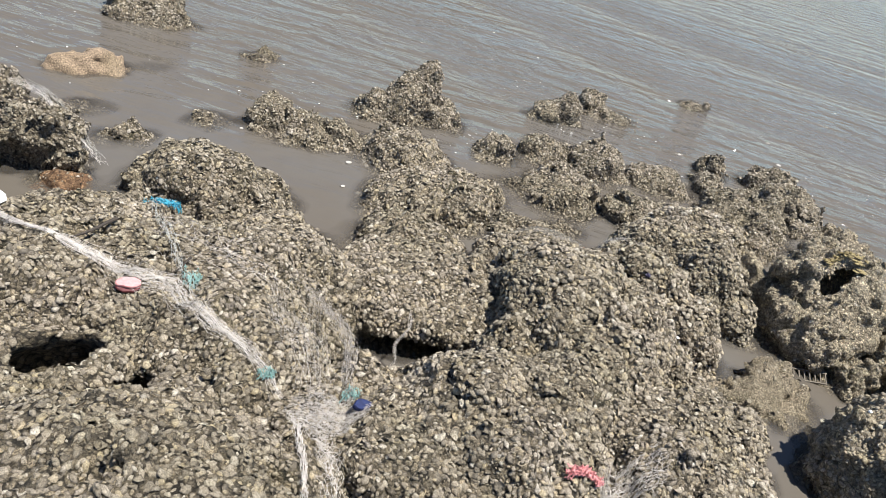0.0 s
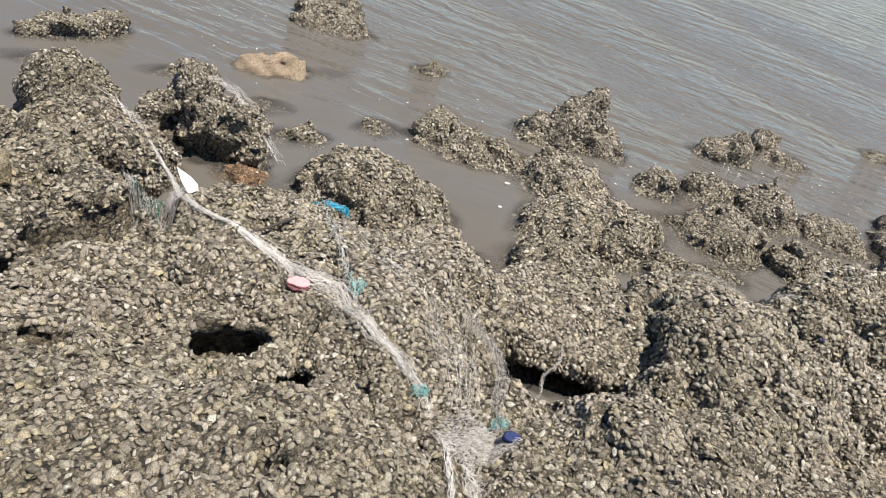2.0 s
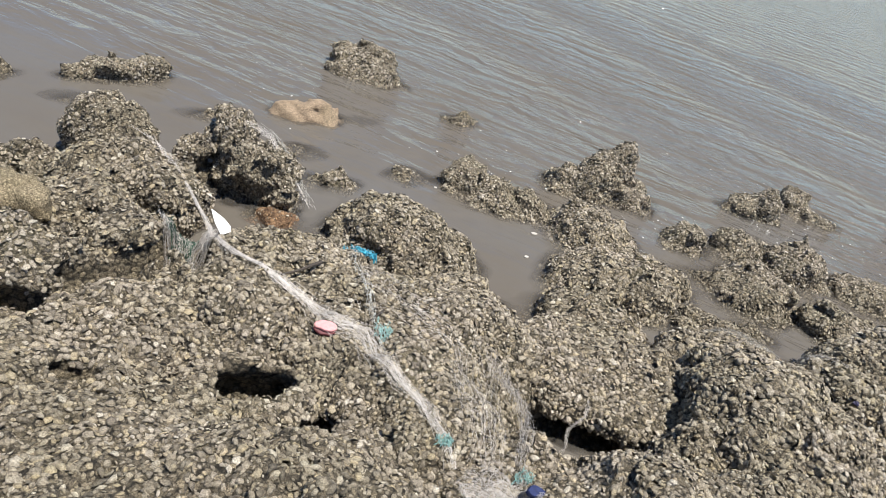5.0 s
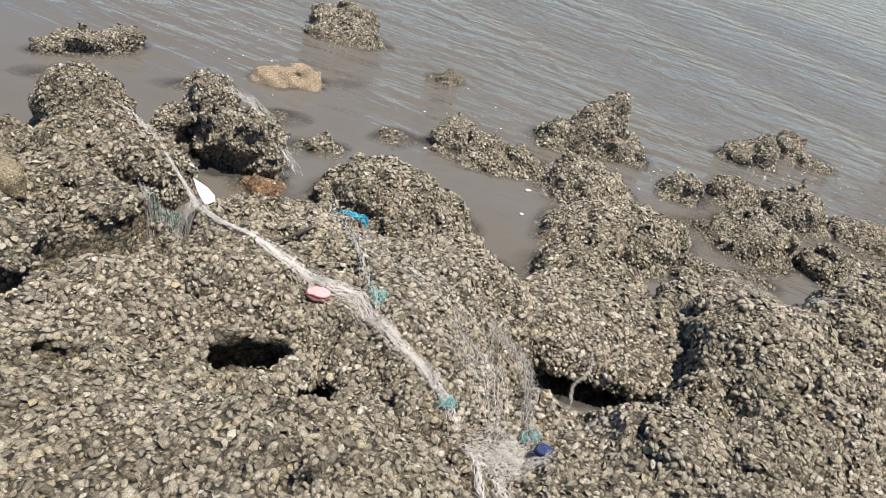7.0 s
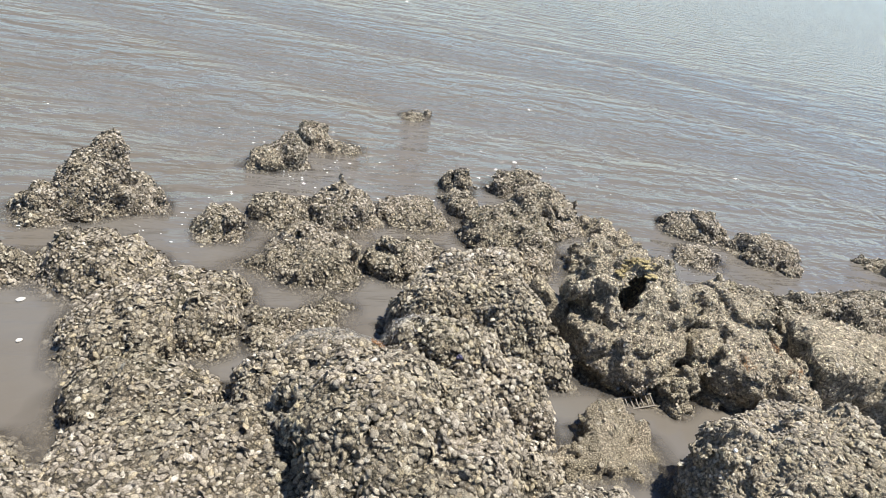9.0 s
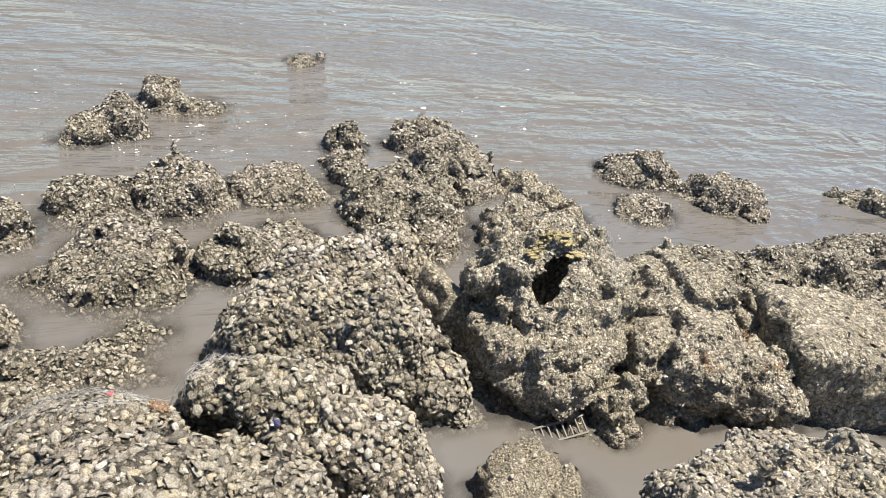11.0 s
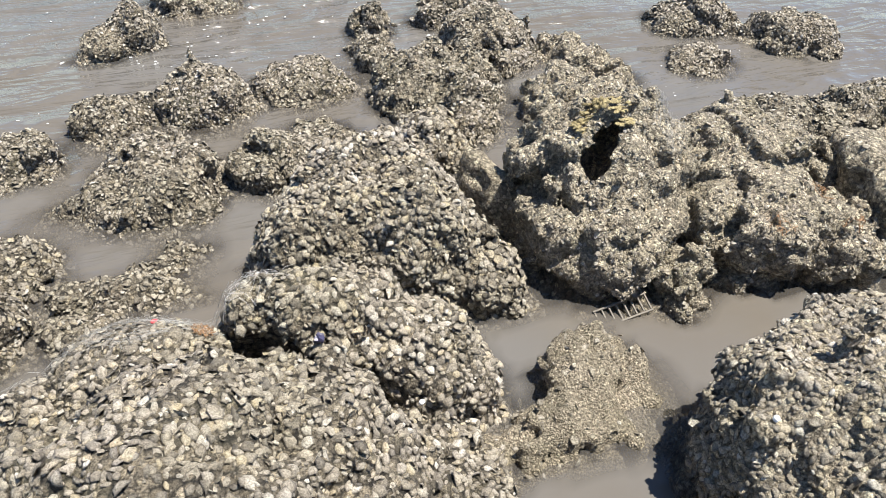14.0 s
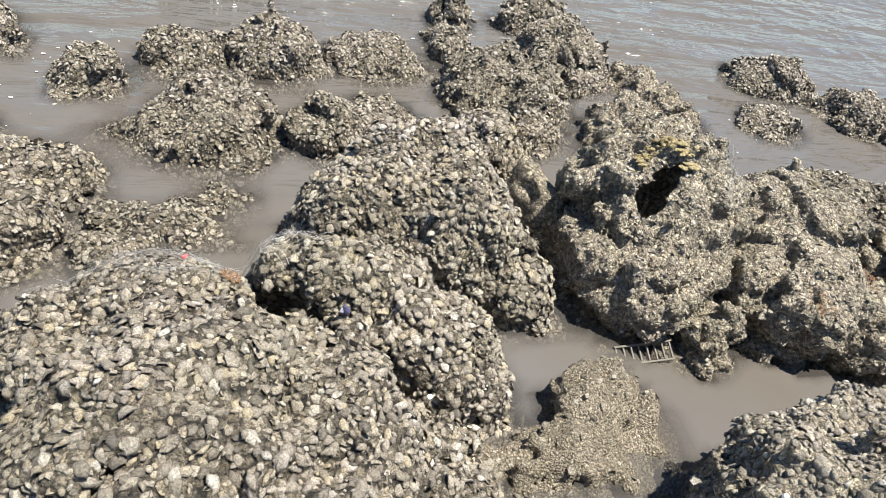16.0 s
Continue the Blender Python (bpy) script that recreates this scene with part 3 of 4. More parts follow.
rock("oyster_rock", "ragged oyster reef round a little pond", [(2.11, 5.95, 0.15, 0.14, 0.2), (2.24, 6.35, 0.12, 0.2, 0.14, 30), (2.85, 6.45, 0.17, 0.35, 0.2, 10), (2.85, 5.85, 0.22, 0.27, 0.35), (2.28, 5.38, 0.24, 0.36, 0.26), (2.4, 5.12, 0.22, 0.2, 0.22)], shells=M_SHELL_MUD, wild=0.6, lump=0.03, seed=52)
rock("oyster_rock", "large oyster-covered boulder beside the tidal pool", [(1.52, 4.2, 0.46, 0.44, 0.34, 10), (1.66, 3.95, 0.44, 0.3, 0.2, 15), (1.92, 3.84, 0.24, 0.17, 0.15), (1.79, 4.5, 0.3, 0.25, 0.28), (2.08, 4.86, 0.24, 0.2, 0.28)], shells=M_SHELL, single=200, near=(1.2, 3.9, 1.9, 4.4), size=0.0268, seed=53)
rock("stone", "upright fin of dark bare stone", [(2.15, 4.35, 0.25, 0.09, 0.22, 18, -0.05, 3)], mat=M_CRAG, seed=54)
rock("oyster_rock", "oyster-covered boulder with dark cracks under it", [(1.25, 3.68, 0.46, 0.33, 0.22, -15), (1.5, 3.5, 0.3, 0.28, 0.25, -20), (1.05, 3.72, 0.38, 0.17, 0.15)],
     pits=[(1.05, 3.575, 0.2, 0.16, 0.07, 0.13, -32), (1.33, 3.4, 0.2, 0.12, 0.035, 0.12, -38)], shells=M_SHELL, single=250, near=(1.0, 3.4, 1.6, 3.8), size=0.0268, seed=55)
rock("oyster_rock", "great domed rock thickly covered with pale round oysters", [(0.72, 3.12, 0.6, 0.44, 0.5), (0.7, 3.6, 0.39, 0.3, 0.32), (0.48, 3.2, 0.42, 0.24, 0.34), (0.37, 3.54, 0.27, 0.19, 0.28), (0.5, 2.74, 0.38, 0.22, 0.2), (1.05, 3.2, 0.44, 0.36, 0.42), (0.92, 2.8, 0.5, 0.34, 0.34), (1.35, 3.15, 0.22, 0.32, 0.3)],
     pits=[(0.49, 3.02, 0.17, 0.05, 0.11, 0.16, -25), (1.05, 3.575, 0.2, 0.16, 0.07, 0.13, -32), (1.33, 3.4, 0.2, 0.12, 0.035, 0.12, -38)], shells=M_SHELL, single=300, near=(0.3, 2.9, 1.2, 3.8), size=0.0265, seed=56)
rock("oyster_rock", "smooth mound crusted with pale oysters", [(0.45, 2.08, 0.58, 0.56, 0.46), (0.8, 2.45, 0.46, 0.4, 0.3), (-0.08, 2.05, 0.36, 0.38, 0.36), (0.15, 1.85, 0.46, 0.4, 0.4), (0.36, 2.42, 0.42, 0.28, 0.2)], shells=M_SHELL, single=300, near=(0.0, 1.8, 0.9, 2.5), seed=57)
rock("oyster_rock", "mound of pale oysters above the tidal pool", [(1.28, 2.25, 0.42, 0.42, 0.45), (1.5, 2.3, 0.34, 0.32, 0.38), (1.52, 2.6, 0.28, 0.34, 0.28)], shells=M_SHELL, single=200, near=(1.0, 2.0, 1.7, 2.6), seed=58)
rock("oyster_rock", "steep craggy boulder topped with oysters", [(2.62, 2.7, 0.54, 0.5, 0.42, 0, -0.06, 4), (2.5, 2.25, 0.45, 0.4, 0.35), (3.0, 2.75, 0.42, 0.3, 0.2)], mat=M_CRAG, shells=M_SHELL, wild=0.5, lump=0.03, step=0.018, dens=3000, single=300, near=(2.1, 2.6, 2.7, 3.1), size=0.0235, crag=0.022, seed=59)
rock("stone", "small dark-topped stone behind the craggy boulder", [(2.9, 3.04, 0.34, 0.12, 0.09)], mat=M_CRAG, shells=M_SHELL_MUD, dens=600, seed=60)
rock("stone", "large squared stone block with a dark wet face", [], blocks=[(4.1, 3.45, 0.08, 0.65, 0.28, 0.32, -22, 0, 0, 0.05)], mat=M_CRAG, lump=0.014, shells=M_SHELL_MUD, dens=500, seed=61)
rock("oyster_rock", "craggy pitted boulder standing in the tidal pool", [(3.2, 3.98, 0.45, 0.42, 0.36, 0, 0.05, 2.2), (3.1, 3.72, 0.35, 0.3, 0.26, -25, 0.05, 2.6), (2.9, 3.72, 0.28, 0.17, 0.16, 0, 0.08, 2.4), (3.3, 3.55, 0.31, 0.2, 0.2, 0, 0.05, 2.8), (3.02, 3.86, 0.36, 0.2, 0.18, 0, 0.05, 2.4)], mat=M_CRAG, shells=M_SHELL_MUD, wild=0.55, lump=0.024, step=0.0145, size=0.0185, dens=3000, single=150, near=(2.7, 3.5, 3.4, 4.1), crag=0.026, seed=62)
rock("oyster_rock", "long oyster-covered rock behind the craggy boulder", [(3.7, 4.25, 0.33, 0.42, 0.3), (4.4, 4.3, 0.3, 0.6, 0.28, -5), (5.1, 4.3, 0.27, 0.55, 0.3)], shells=M_SHELL_MUD, lump=0.03, seed=63)
rock("oyster_rock", "craggy boulder with a deep yellowish hole", [(2.56, 4.12, 0.61, 0.4, 0.37, 0, 0.14, 2.1), (2.45, 3.85, 0.34, 0.32, 0.26, 0, 0.12, 2.2), (2.73, 4.48, 0.48, 0.25, 0.32), (2.62, 3.6, 0.18, 0.1, 0.1, 0, 0.0, 2.6), (2.9, 4.95, 0.25, 0.25, 0.35), (3.3, 5.5, 0.14, 0.2, 0.35, 20)],
     pits=[(2.51, 4.11, 0.41, 0.23, 0.095, 0.125, 52), (2.46, 4.05, 0.36, 0.12, 0.06, 0.14, 52)], cuts=[(2.11, 3.73, 0.0, 0.15, 0.19, 0.11, 0)], mat=M_CRAG, shells=M_SHELL_MUD, wild=0.55, lump=0.024, step=0.0145, size=0.0185, dens=3000, single=200, near=(2.2, 3.6, 2.9, 4.3), crag=0.026, seed=64)
rock("oyster_rock", OY, [(4.35, 5.85, 0.2, 0.3, 0.28), (4.02, 5.32, 0.11, 0.24, 0.2)], shells=M_SHELL_MUD, seed=65)
rock("oyster_rock", OY, [(4.85, 5.38, 0.2, 0.32, 0.27, -30)], shells=M_SHELL_MUD, seed=66)
rock("oyster_rock", OY, [(6.2, 5.2, 0.14, 0.35, 0.2, -40)], shells=M_SHELL_MUD, seed=67)
rock("stone", "silty layered stone block half sunk in the pool", [(1.72, 3.15, 0.03, 0.2, 0.12), (2.06, 3.24, -0.02, 0.32, 0.26, 0, -0.2, 5), (2.0, 3.4, 0.15, 0.07, 0.05, 0, 0.0, 2.4), (2.12, 3.42, 0.12, 0.05, 0.04, 0, 0.0, 2.4), (1.86, 3.18, 0.07, 0.16, 0.12, 10)],
     blocks=[(2.08, 3.22, -0.01, 0.165, 0.16, 0.075, 6, 26, 4, 0.02)], mat=M_SILT, lump=0.014, step=0.014, crag=0.018, shells=M_SHELL_MUD, dens=420, skirt=0, seed=68)
rock("oyster_rock", "low ridge of oysters awash between the rocks", [(0.6, 4.3, 0.06, 0.3, 0.08, -12), (0.78, 4.42, 0.05, 0.2, 0.08, 25), (0.45, 4.16, 0.03, 0.13, 0.08, 60)], shells=M_SHELL_MUD, seed=69)
for i, (x, y) in enumerate([(-3.25, 4.04), (-2.48, 4.19), (-1.9, 5.86), (-2.4, 5.07), (-1.78, 4.45), (-3.93, 3.53), (-4.03, 2.76), (-4.5, 3.4)]):
    rock("oyster_rock", "barely covered oyster rock at the water's surface", [(x, y, 0.012 if i < 6 else 0.06, 0.17, 0.1, 40)], shells=M_SHELL_MUD, dens=900, skirt=0.02, seed=70 + i)


# ---- the sea, cloudy with silt: the deeper, the less the bottom shows ----
WX = np.concatenate([FAR, np.arange(-9, -4.5, 0.25), np.arange(-4.5, 5.2, 0.055), np.arange(5.25, 12, 0.25), -FAR[::-1]])
WY = np.concatenate([FAR, np.arange(-9, 2.0, 0.25), np.arange(2.0, 8.4, 0.055), np.arange(8.5, 14, 0.25), -FAR[::-1]])


def swell(g):
    x, y = g[:, 0], g[:, 1]
    open_sea = np.clip((y - 4.5) / 4, 0, 1)
    return 0.012 * open_sea * np.sin(2.2 * y + 0.9 * x + np.sin(0.7 * x))


sea = sheet("water", WX, WY, swell, M_WATER, "murky brown sea water with small wind ripples", "sea water")
g = np.stack(np.meshgrid(WX, WY, indexing="ij"), -1).reshape(-1, 2)
i, j = np.floor((g[:, 0] - GX) / 0.015).astype(int), np.floor((g[:, 1] - GY) / 0.015).astype(int)
depth = np.full(len(g), 0.4)
ok = (i > 2) & (j > 2) & (i < 616) & (j < 556)
wide = np.max([np.roll(GRID, (a, c), (0, 1)) for a in (-1, 0, 1) for c in (-1, 0, 1)], 0)
top = np.mean([wide[i[ok] + a, j[ok] + c] for a in (-2, -1, 0, 1, 2) for c in (-2, -1, 0, 1, 2)], 0)
depth[ok] = np.clip(-top, 0, 0.4)
at = sea.data.attributes.new("depth", "FLOAT", "POINT")
at.data.foreach_set("value", depth.astype(np.float32))

# ---- nets, ropes and other flotsam ----


def ground_z(x, y):
    i, j = int((x - GX) / 0.015), int((y - GY) / 0.015)
    if not (1 < i < 618 and 1 < j < 558):
        return 0.0
    return max(0.0, GRID[i - 1:i + 2, j - 1:j + 2].max())


def spline(points, n):
    """n places along a smooth curve through the points."""
    p = [Vector(q) for q in points]
    p = [2 * p[0] - p[1], *p, 2 * p[-1] - p[-2]]
    out = []
    for i in range(n):
        u = i / (n - 1) * (len(p) - 3) * 0.9999
        k = int(u)
        f = u - k
        a, b, c, d = p[k:k + 4]
        out.append(0.5 * (2 * b + (c - a) * f + (2 * a - 5 * b + 4 * c - d) * f * f + (3 * b - a - 3 * c + d) * f ** 3))
    return out


def tubes(lines, radius, sides=3):
    """Thin round strands along polylines, as one bmesh."""
    bm = bmesh.new()
    for line in lines:
        r = radius(0) if callable(radius) else radius
        rings = []
        for i, q in enumerate(line):
            t = (line[min(i + 1, len(line) - 1)] - line[max(i - 1, 0)]).normalized()
            u = t.cross(Vector((0.3, 0.2, 1))).normalized()
            w = t.cross(u)
            if callable(radius):
                r = radius(i / (len(line) - 1))
            rings.append([bm.verts.new(q + r * (math.cos(a) * u + math.sin(a) * w)) for a in (2 * math.pi * k / sides for k in range(sides))])
        for a, b in zip(rings, rings[1:]):
            for k in range(sides):
                bm.faces.new((a[k], a[(k + 1) % sides], b[(k + 1) % sides], b[k]))
        bm.faces.new(rings[0])
        bm.faces.new(rings[-1][::-1])
    return bm


def drape(xy, lift, rnd):
    return Vector((xy[0], xy[1], ground_z(xy[0], xy[1]) + lift * rnd.random() + 0.002))


def bundle(path, width, count, seed, lift=0.02, n=34, rest=True):
    """Loose strands along a path, as wide as width(u) says, lying on what is below or hanging between the path's points."""
    rnd = random.Random(seed)
    mid = spline(path, n)
    lines = []
    for _ in range(count):
        a, b = sorted((rnd.random() ** 1.5 * 0.6, 1 - rnd.random() ** 1.5 * 0.6))
        off, ph, fr = rnd.gauss(0, 0.45), rnd.random() * 6.3, rnd.uniform(4, 16)
        line = []
        for i in range(int(a * (n - 1)), max(int(b * (n - 1)), int(a * (n - 1)) + 3)):
            i = min(i, n - 1)
            u = i / (n - 1)
            t = (mid[min(i + 1, n - 1)] - mid[max(i - 1, 0)]).normalized()
            side = Vector((-t.y, t.x, 0))
            o = width(u) * (off + 0.35 * math.sin(fr * u * 3 + ph) + rnd.gauss(0, 0.12))
            q = mid[i] + side * o
            if rest:
                q.z = max(ground_z(q.x, q.y), q.z - 0.05) + 0.003 + lift * rnd.random() * (0.4 + abs(math.sin(ph + i)))
            else:
                q.z += rnd.gauss(0, width(u) * 0.3)
            line.append(q)
        if len(line) > 2:
            lines.append(line)
    return lines


def scribble(cx, cy, rx, ry, rot, count, seed, lift=0.02, n=12, step=0.25):
    """Tangled strands over an oval patch."""
    rnd = random.Random(seed)
    c, s = math.cos(radians(rot)), math.sin(radians(rot))
    lines = []
    for _ in range(count):
        u, v, a = rnd.gauss(0, 0.45), rnd.gauss(0, 0.45), rnd.random() * 6.3
        line = []
        for _ in range(n):
            line.append(drape((cx + c * u * rx - s * v * ry, cy + s * u * rx + c * v * ry), lift, rnd))
            a += rnd.gauss(0, 0.6)
            u, v = u + step * math.cos(a), v + step * math.sin(a)
            if u * u + v * v > 1.4:
                a += 2.6
        lines.append(line)
    return lines


def thing(name, label, category, at=(0, 0, 0), group=""):
    e = tagged(new(name), label, category, group)
    e.location = at
    return e


def under(name, bm, mat, parent, label="", kind=""):
    """A part whose bmesh is in world places."""
    bmesh.ops.translate(bm, verts=bm.verts, vec=-Vector(parent.location))
    ob = part(name, bm, mat, parent, label)
    if kind:
        tagged(ob, kind=kind)
    return ob


M_NET = plain("monofilament_net", (0.6, 0.56, 0.52), 0.45, 0.2)
M_NET_DARK = plain("grey_net_twine", (0.34, 0.33, 0.3), 0.6, 0.25)
M_ROPE = plain("pale_rope", (0.5, 0.52, 0.5), 0.7, 0.3, 200)
M_CYAN = plain("cyan_twine", (0.06, 0.4, 0.56), 0.5, 0.3)
M_TEAL = plain("pale_teal_twine", (0.3, 0.5, 0.47), 0.55, 0.3)
M_GREEN = plain("dark_green_net", (0.03, 0.09, 0.06), 0.6, 0.4)
M_WHITE = plain("white_plastic", (0.82, 0.82, 0.8), 0.35, 0.05)
M_PINK = plain("faded_pink_foam", (0.72, 0.33, 0.33), 0.7, 0.12, 90)
# dark red that stands in for the shade below the pink sole
M_SOLE_SHADE = plain("maroon_sole_shade", (0.12, 0.025, 0.03), 0.6, 0.3)
M_NAVY = plain("navy_cloth", (0.015, 0.025, 0.09), 0.8, 0.4)
M_STICK = plain("wet_driftwood", (0.06, 0.048, 0.038), 0.7, 0.4, 150, 0.004)
M_RED = plain("red_scrap", (0.6, 0.05, 0.06), 0.5, 0.2)
M_WEED = plain("rusty_weed", (0.33, 0.19, 0.095), 0.8, 0.4)
M_YELLOW = plain("yellow_sponge_crust", (0.33, 0.265, 0.13), 0.85, 0.4, 80, 0.01)
M_MUSSEL = plain("purple_mussel_shell", (0.045, 0.04, 0.075), 0.3, 0.4)
M_CRATE = plain("weathered_plastic", (0.19, 0.165, 0.13), 0.7, 0.3, 60)
M_FLOAT = plain("silted_pale_shell", (0.5, 0.47, 0.42), 0.6, 0.15)
M_FOAM = plain("sea_foam", (0.75, 0.74, 0.7), 0.6, 0.1)

# the long net
NET = [(-2.30, 2.72, 0.42), (-2.13, 2.6, 0.42), (-1.97, 2.5, 0.4), (-1.87, 2.43, 0.37), (-1.69, 2.36, 0.38), (-1.49, 2.34, 0.36), (-1.28, 2.33, 0.36), (-1.13, 2.27, 0.4), (-1.0, 2.28, 0.4), (-0.88, 2.18, 0.43),
       (-0.75, 2.1, 0.43), (-0.615, 2.05, 0.4), (-0.5, 1.98, 0.38), (-0.4, 1.88, 0.37), (-0.31, 1.82, 0.38)]
net = thing("fishing_net", "tangled pale monofilament fishing net draped over oyster rocks", "fishing net", (-1.0, 2.2, 0.4), "net debris")


def net_width(u):
    return 0.008 + 0.045 * math.exp(-((u - 0.52) / 0.13) ** 2) + 0.022 * u


under("netting", tubes(bundle(NET, net_width, 115, 1, 0.014), 0.0004), M_NET, net, kind="stuff")
under("web", tubes(scribble(-0.2, 1.87, 0.125, 0.075, 25, 190, 2, 0.012, 16, 0.14), 0.0004), M_NET, net, "dense tangle of pale net", "stuff")
RIGHT = [(-0.13, 1.97, 0.35), (-0.18, 2.1, 0.36), (-0.22, 2.3, 0.37), (-0.3, 2.42, 0.38), (-0.4, 2.52, 0.36), (-0.48, 2.63, 0.36), (-0.58, 2.7, 0.36)]
under("side_strand", tubes(bundle(RIGHT, lambda u: 0.02 + 0.03 * u, 56, 3), 0.0004), M_NET, net, kind="stuff")
under("thin_net", tubes(scribble(-0.42, 2.3, 0.3, 0.12, 115, 60, 4, 0.012), 0.00035), M_NET, net, "thin torn net", "stuff")
under("tail_strand", tubes(bundle([(-0.33, 1.83, 0.38), (-0.28, 1.74, 0.37), (-0.22, 1.62, 0.38), (-0.17, 1.48, 0.42), (-0.1, 1.2, 0.48)], lambda u: 0.018, 24, 5), 0.0008), M_NET, net, kind="stuff")
under("tail_strand", tubes(bundle([(-0.22, 1.81, 0.38), (-0.16, 1.72, 0.36), (-0.1, 1.6, 0.36), (-0.02, 1.35, 0.42)], lambda u: 0.045, 30, 6), 0.0007), M_NET, net, kind="stuff")
under("twine_knot", tubes(scribble(-0.46, 1.93, 0.03, 0.02, 40, 14, 7, 0.03), 0.0016), M_TEAL, net, "pale blue twine knot", kind="stuff")
under("twine_knot", tubes(scribble(-0.14, 2.0, 0.03, 0.025, 40, 12, 8, 0.03), 0.0016), M_TEAL, net, "pale green twine knot", kind="stuff")

rope = thing("net_rope", "thin frayed rope with cyan twine on oyster rock", "rope", (-1.2, 2.7, 0.35), "net debris")
under("strand", tubes(bundle([(-1.43, 3.02, 0.3), (-1.3, 2.8, 0.33), (-1.1, 2.53, 0.4), (-0.99, 2.38, 0.39), (-0.9, 2.29, 0.42), (-0.8, 2.19, 0.44)], lambda u: 0.02, 10, 9), 0.0006), M_ROPE, rope, kind="stuff")
under("twine_tuft", tubes(scribble(-1.4, 3.05, 0.08, 0.035, -20, 40, 10, 0.025), 0.0016), M_CYAN, rope, "bright cyan twine tuft")
under("twine_knot", tubes(scribble(-0.93, 2.33, 0.03, 0.05, 30, 14, 11, 0.03), 0.0016), M_TEAL, rope, kind="stuff")
under("loose_net", tubes(scribble(-0.95, 2.58, 0.24, 0.13, -20, 24, 12, 0.02), 0.0006), M_NET, rope, "faint loose netting", "stuff")

tall = thing("fishing_net", "grey net hanging down from a tall boulder", "fishing net", (-2.2, 3.5, 0.3), "net debris")
for k, path in enumerate([[(-2.45, 3.42, 0.46), (-2.3, 3.44, 0.42), (-2.2, 3.44, 0.34), (-2.07, 3.45, 0.2), (-1.96, 3.42, 0.12), (-1.84, 3.36, 0.14)], [(-2.4, 3.46, 0.46), (-2.25, 3.5, 0.38), (-2.14, 3.5, 0.27), (-2.02, 3.47, 0.16), (-1.87, 3.38, 0.14)]]):
    under("hanging_strand", tubes(bundle(path, lambda u: 0.035 - 0.015 * u, 22, 20 + k, rest=False), 0.0007), M_NET_DARK if k else M_NET, tall, kind="stuff")
cnet = thing("fishing_net", "pale net strands lying over a rounded rock", "fishing net", (-2.5, 2.8, 0.35), "net debris")
under("strand", tubes(bundle([(-2.95, 3.02, 0.38), (-2.72, 2.95, 0.4), (-2.52, 2.86, 0.38), (-2.4, 2.8, 0.38), (-2.3, 2.72, 0.42)], lambda u: 0.025, 16, 24), 0.0006), M_NET, cnet, kind="stuff")
under("tangle", tubes(scribble(-2.02, 2.42, 0.1, 0.09, 40, 130, 25, 0.04), 0.0005), M_NET, cnet, "pale net tangle", "stuff")
green = thing("net_scrap", "dark green net scrap wedged in a rock crevice", "net scrap", (-2.05, 2.42, 0.33), "net debris")
under("netting", tubes(scribble(-2.06, 2.43, 0.06, 0.07, 0, 40, 26, 0.04), 0.0014), M_GREEN, green, kind="stuff")
cord = thing("fishing_line", "frayed cord hanging into a dark pool", "fishing line", (-0.03, 2.65, 0.1), "net debris")
under("strand", tubes(bundle([(-0.02, 2.74, 0.27), (0.0, 2.67, 0.22), (-0.04, 2.62, 0.14), (-0.02, 2.58, 0.07), (-0.06, 2.54, -0.02)], lambda u: 0.01 + 0.012 * u, 24, 27, rest=False), 0.0004), M_NET, cord, kind="stuff")
hnet = thing("fishing_net", "thin pale net stuck on a craggy boulder", "fishing net", (2.7, 3.98, 0.45), "net debris")
under("netting", tubes(scribble(2.74, 4.02, 0.14, 0.05, 70, 40, 28, 0.008, 12, 0.14), 0.00035), M_NET_DARK, hnet, kind="stuff")
dnet = thing("fishing_net", "fine grey net strands lying on a domed rock", "fishing net", (0.68, 3.78, 0.3), "net debris")
under("netting", tubes(scribble(0.68, 3.78, 0.26, 0.1, -5, 50, 29, 0.012), 0.0004), M_NET_DARK, dnet, kind="stuff")
under("netting", tubes(scribble(1.03, 3.76, 0.11, 0.09, 0, 14, 30, 0.012), 0.0004), M_NET, dnet, kind="stuff")
pnet = thing("fishing_net", "small pale net scrap with a pink strip", "fishing net", (0.95, 1.98, 0.35), "net debris")
under("netting", tubes(scribble(1.0, 2.02, 0.13, 0.07, 40, 60, 31, 0.015), 0.0007), M_NET, pnet, kind="stuff")
under("strip", tubes(bundle([(0.7, 1.86, 0.4), (0.78, 1.89, 0.38), (0.88, 1.93, 0.36)], lambda u: 0.012, 16, 32), 0.003), M_PINK, pnet, "faded pink plastic strip")


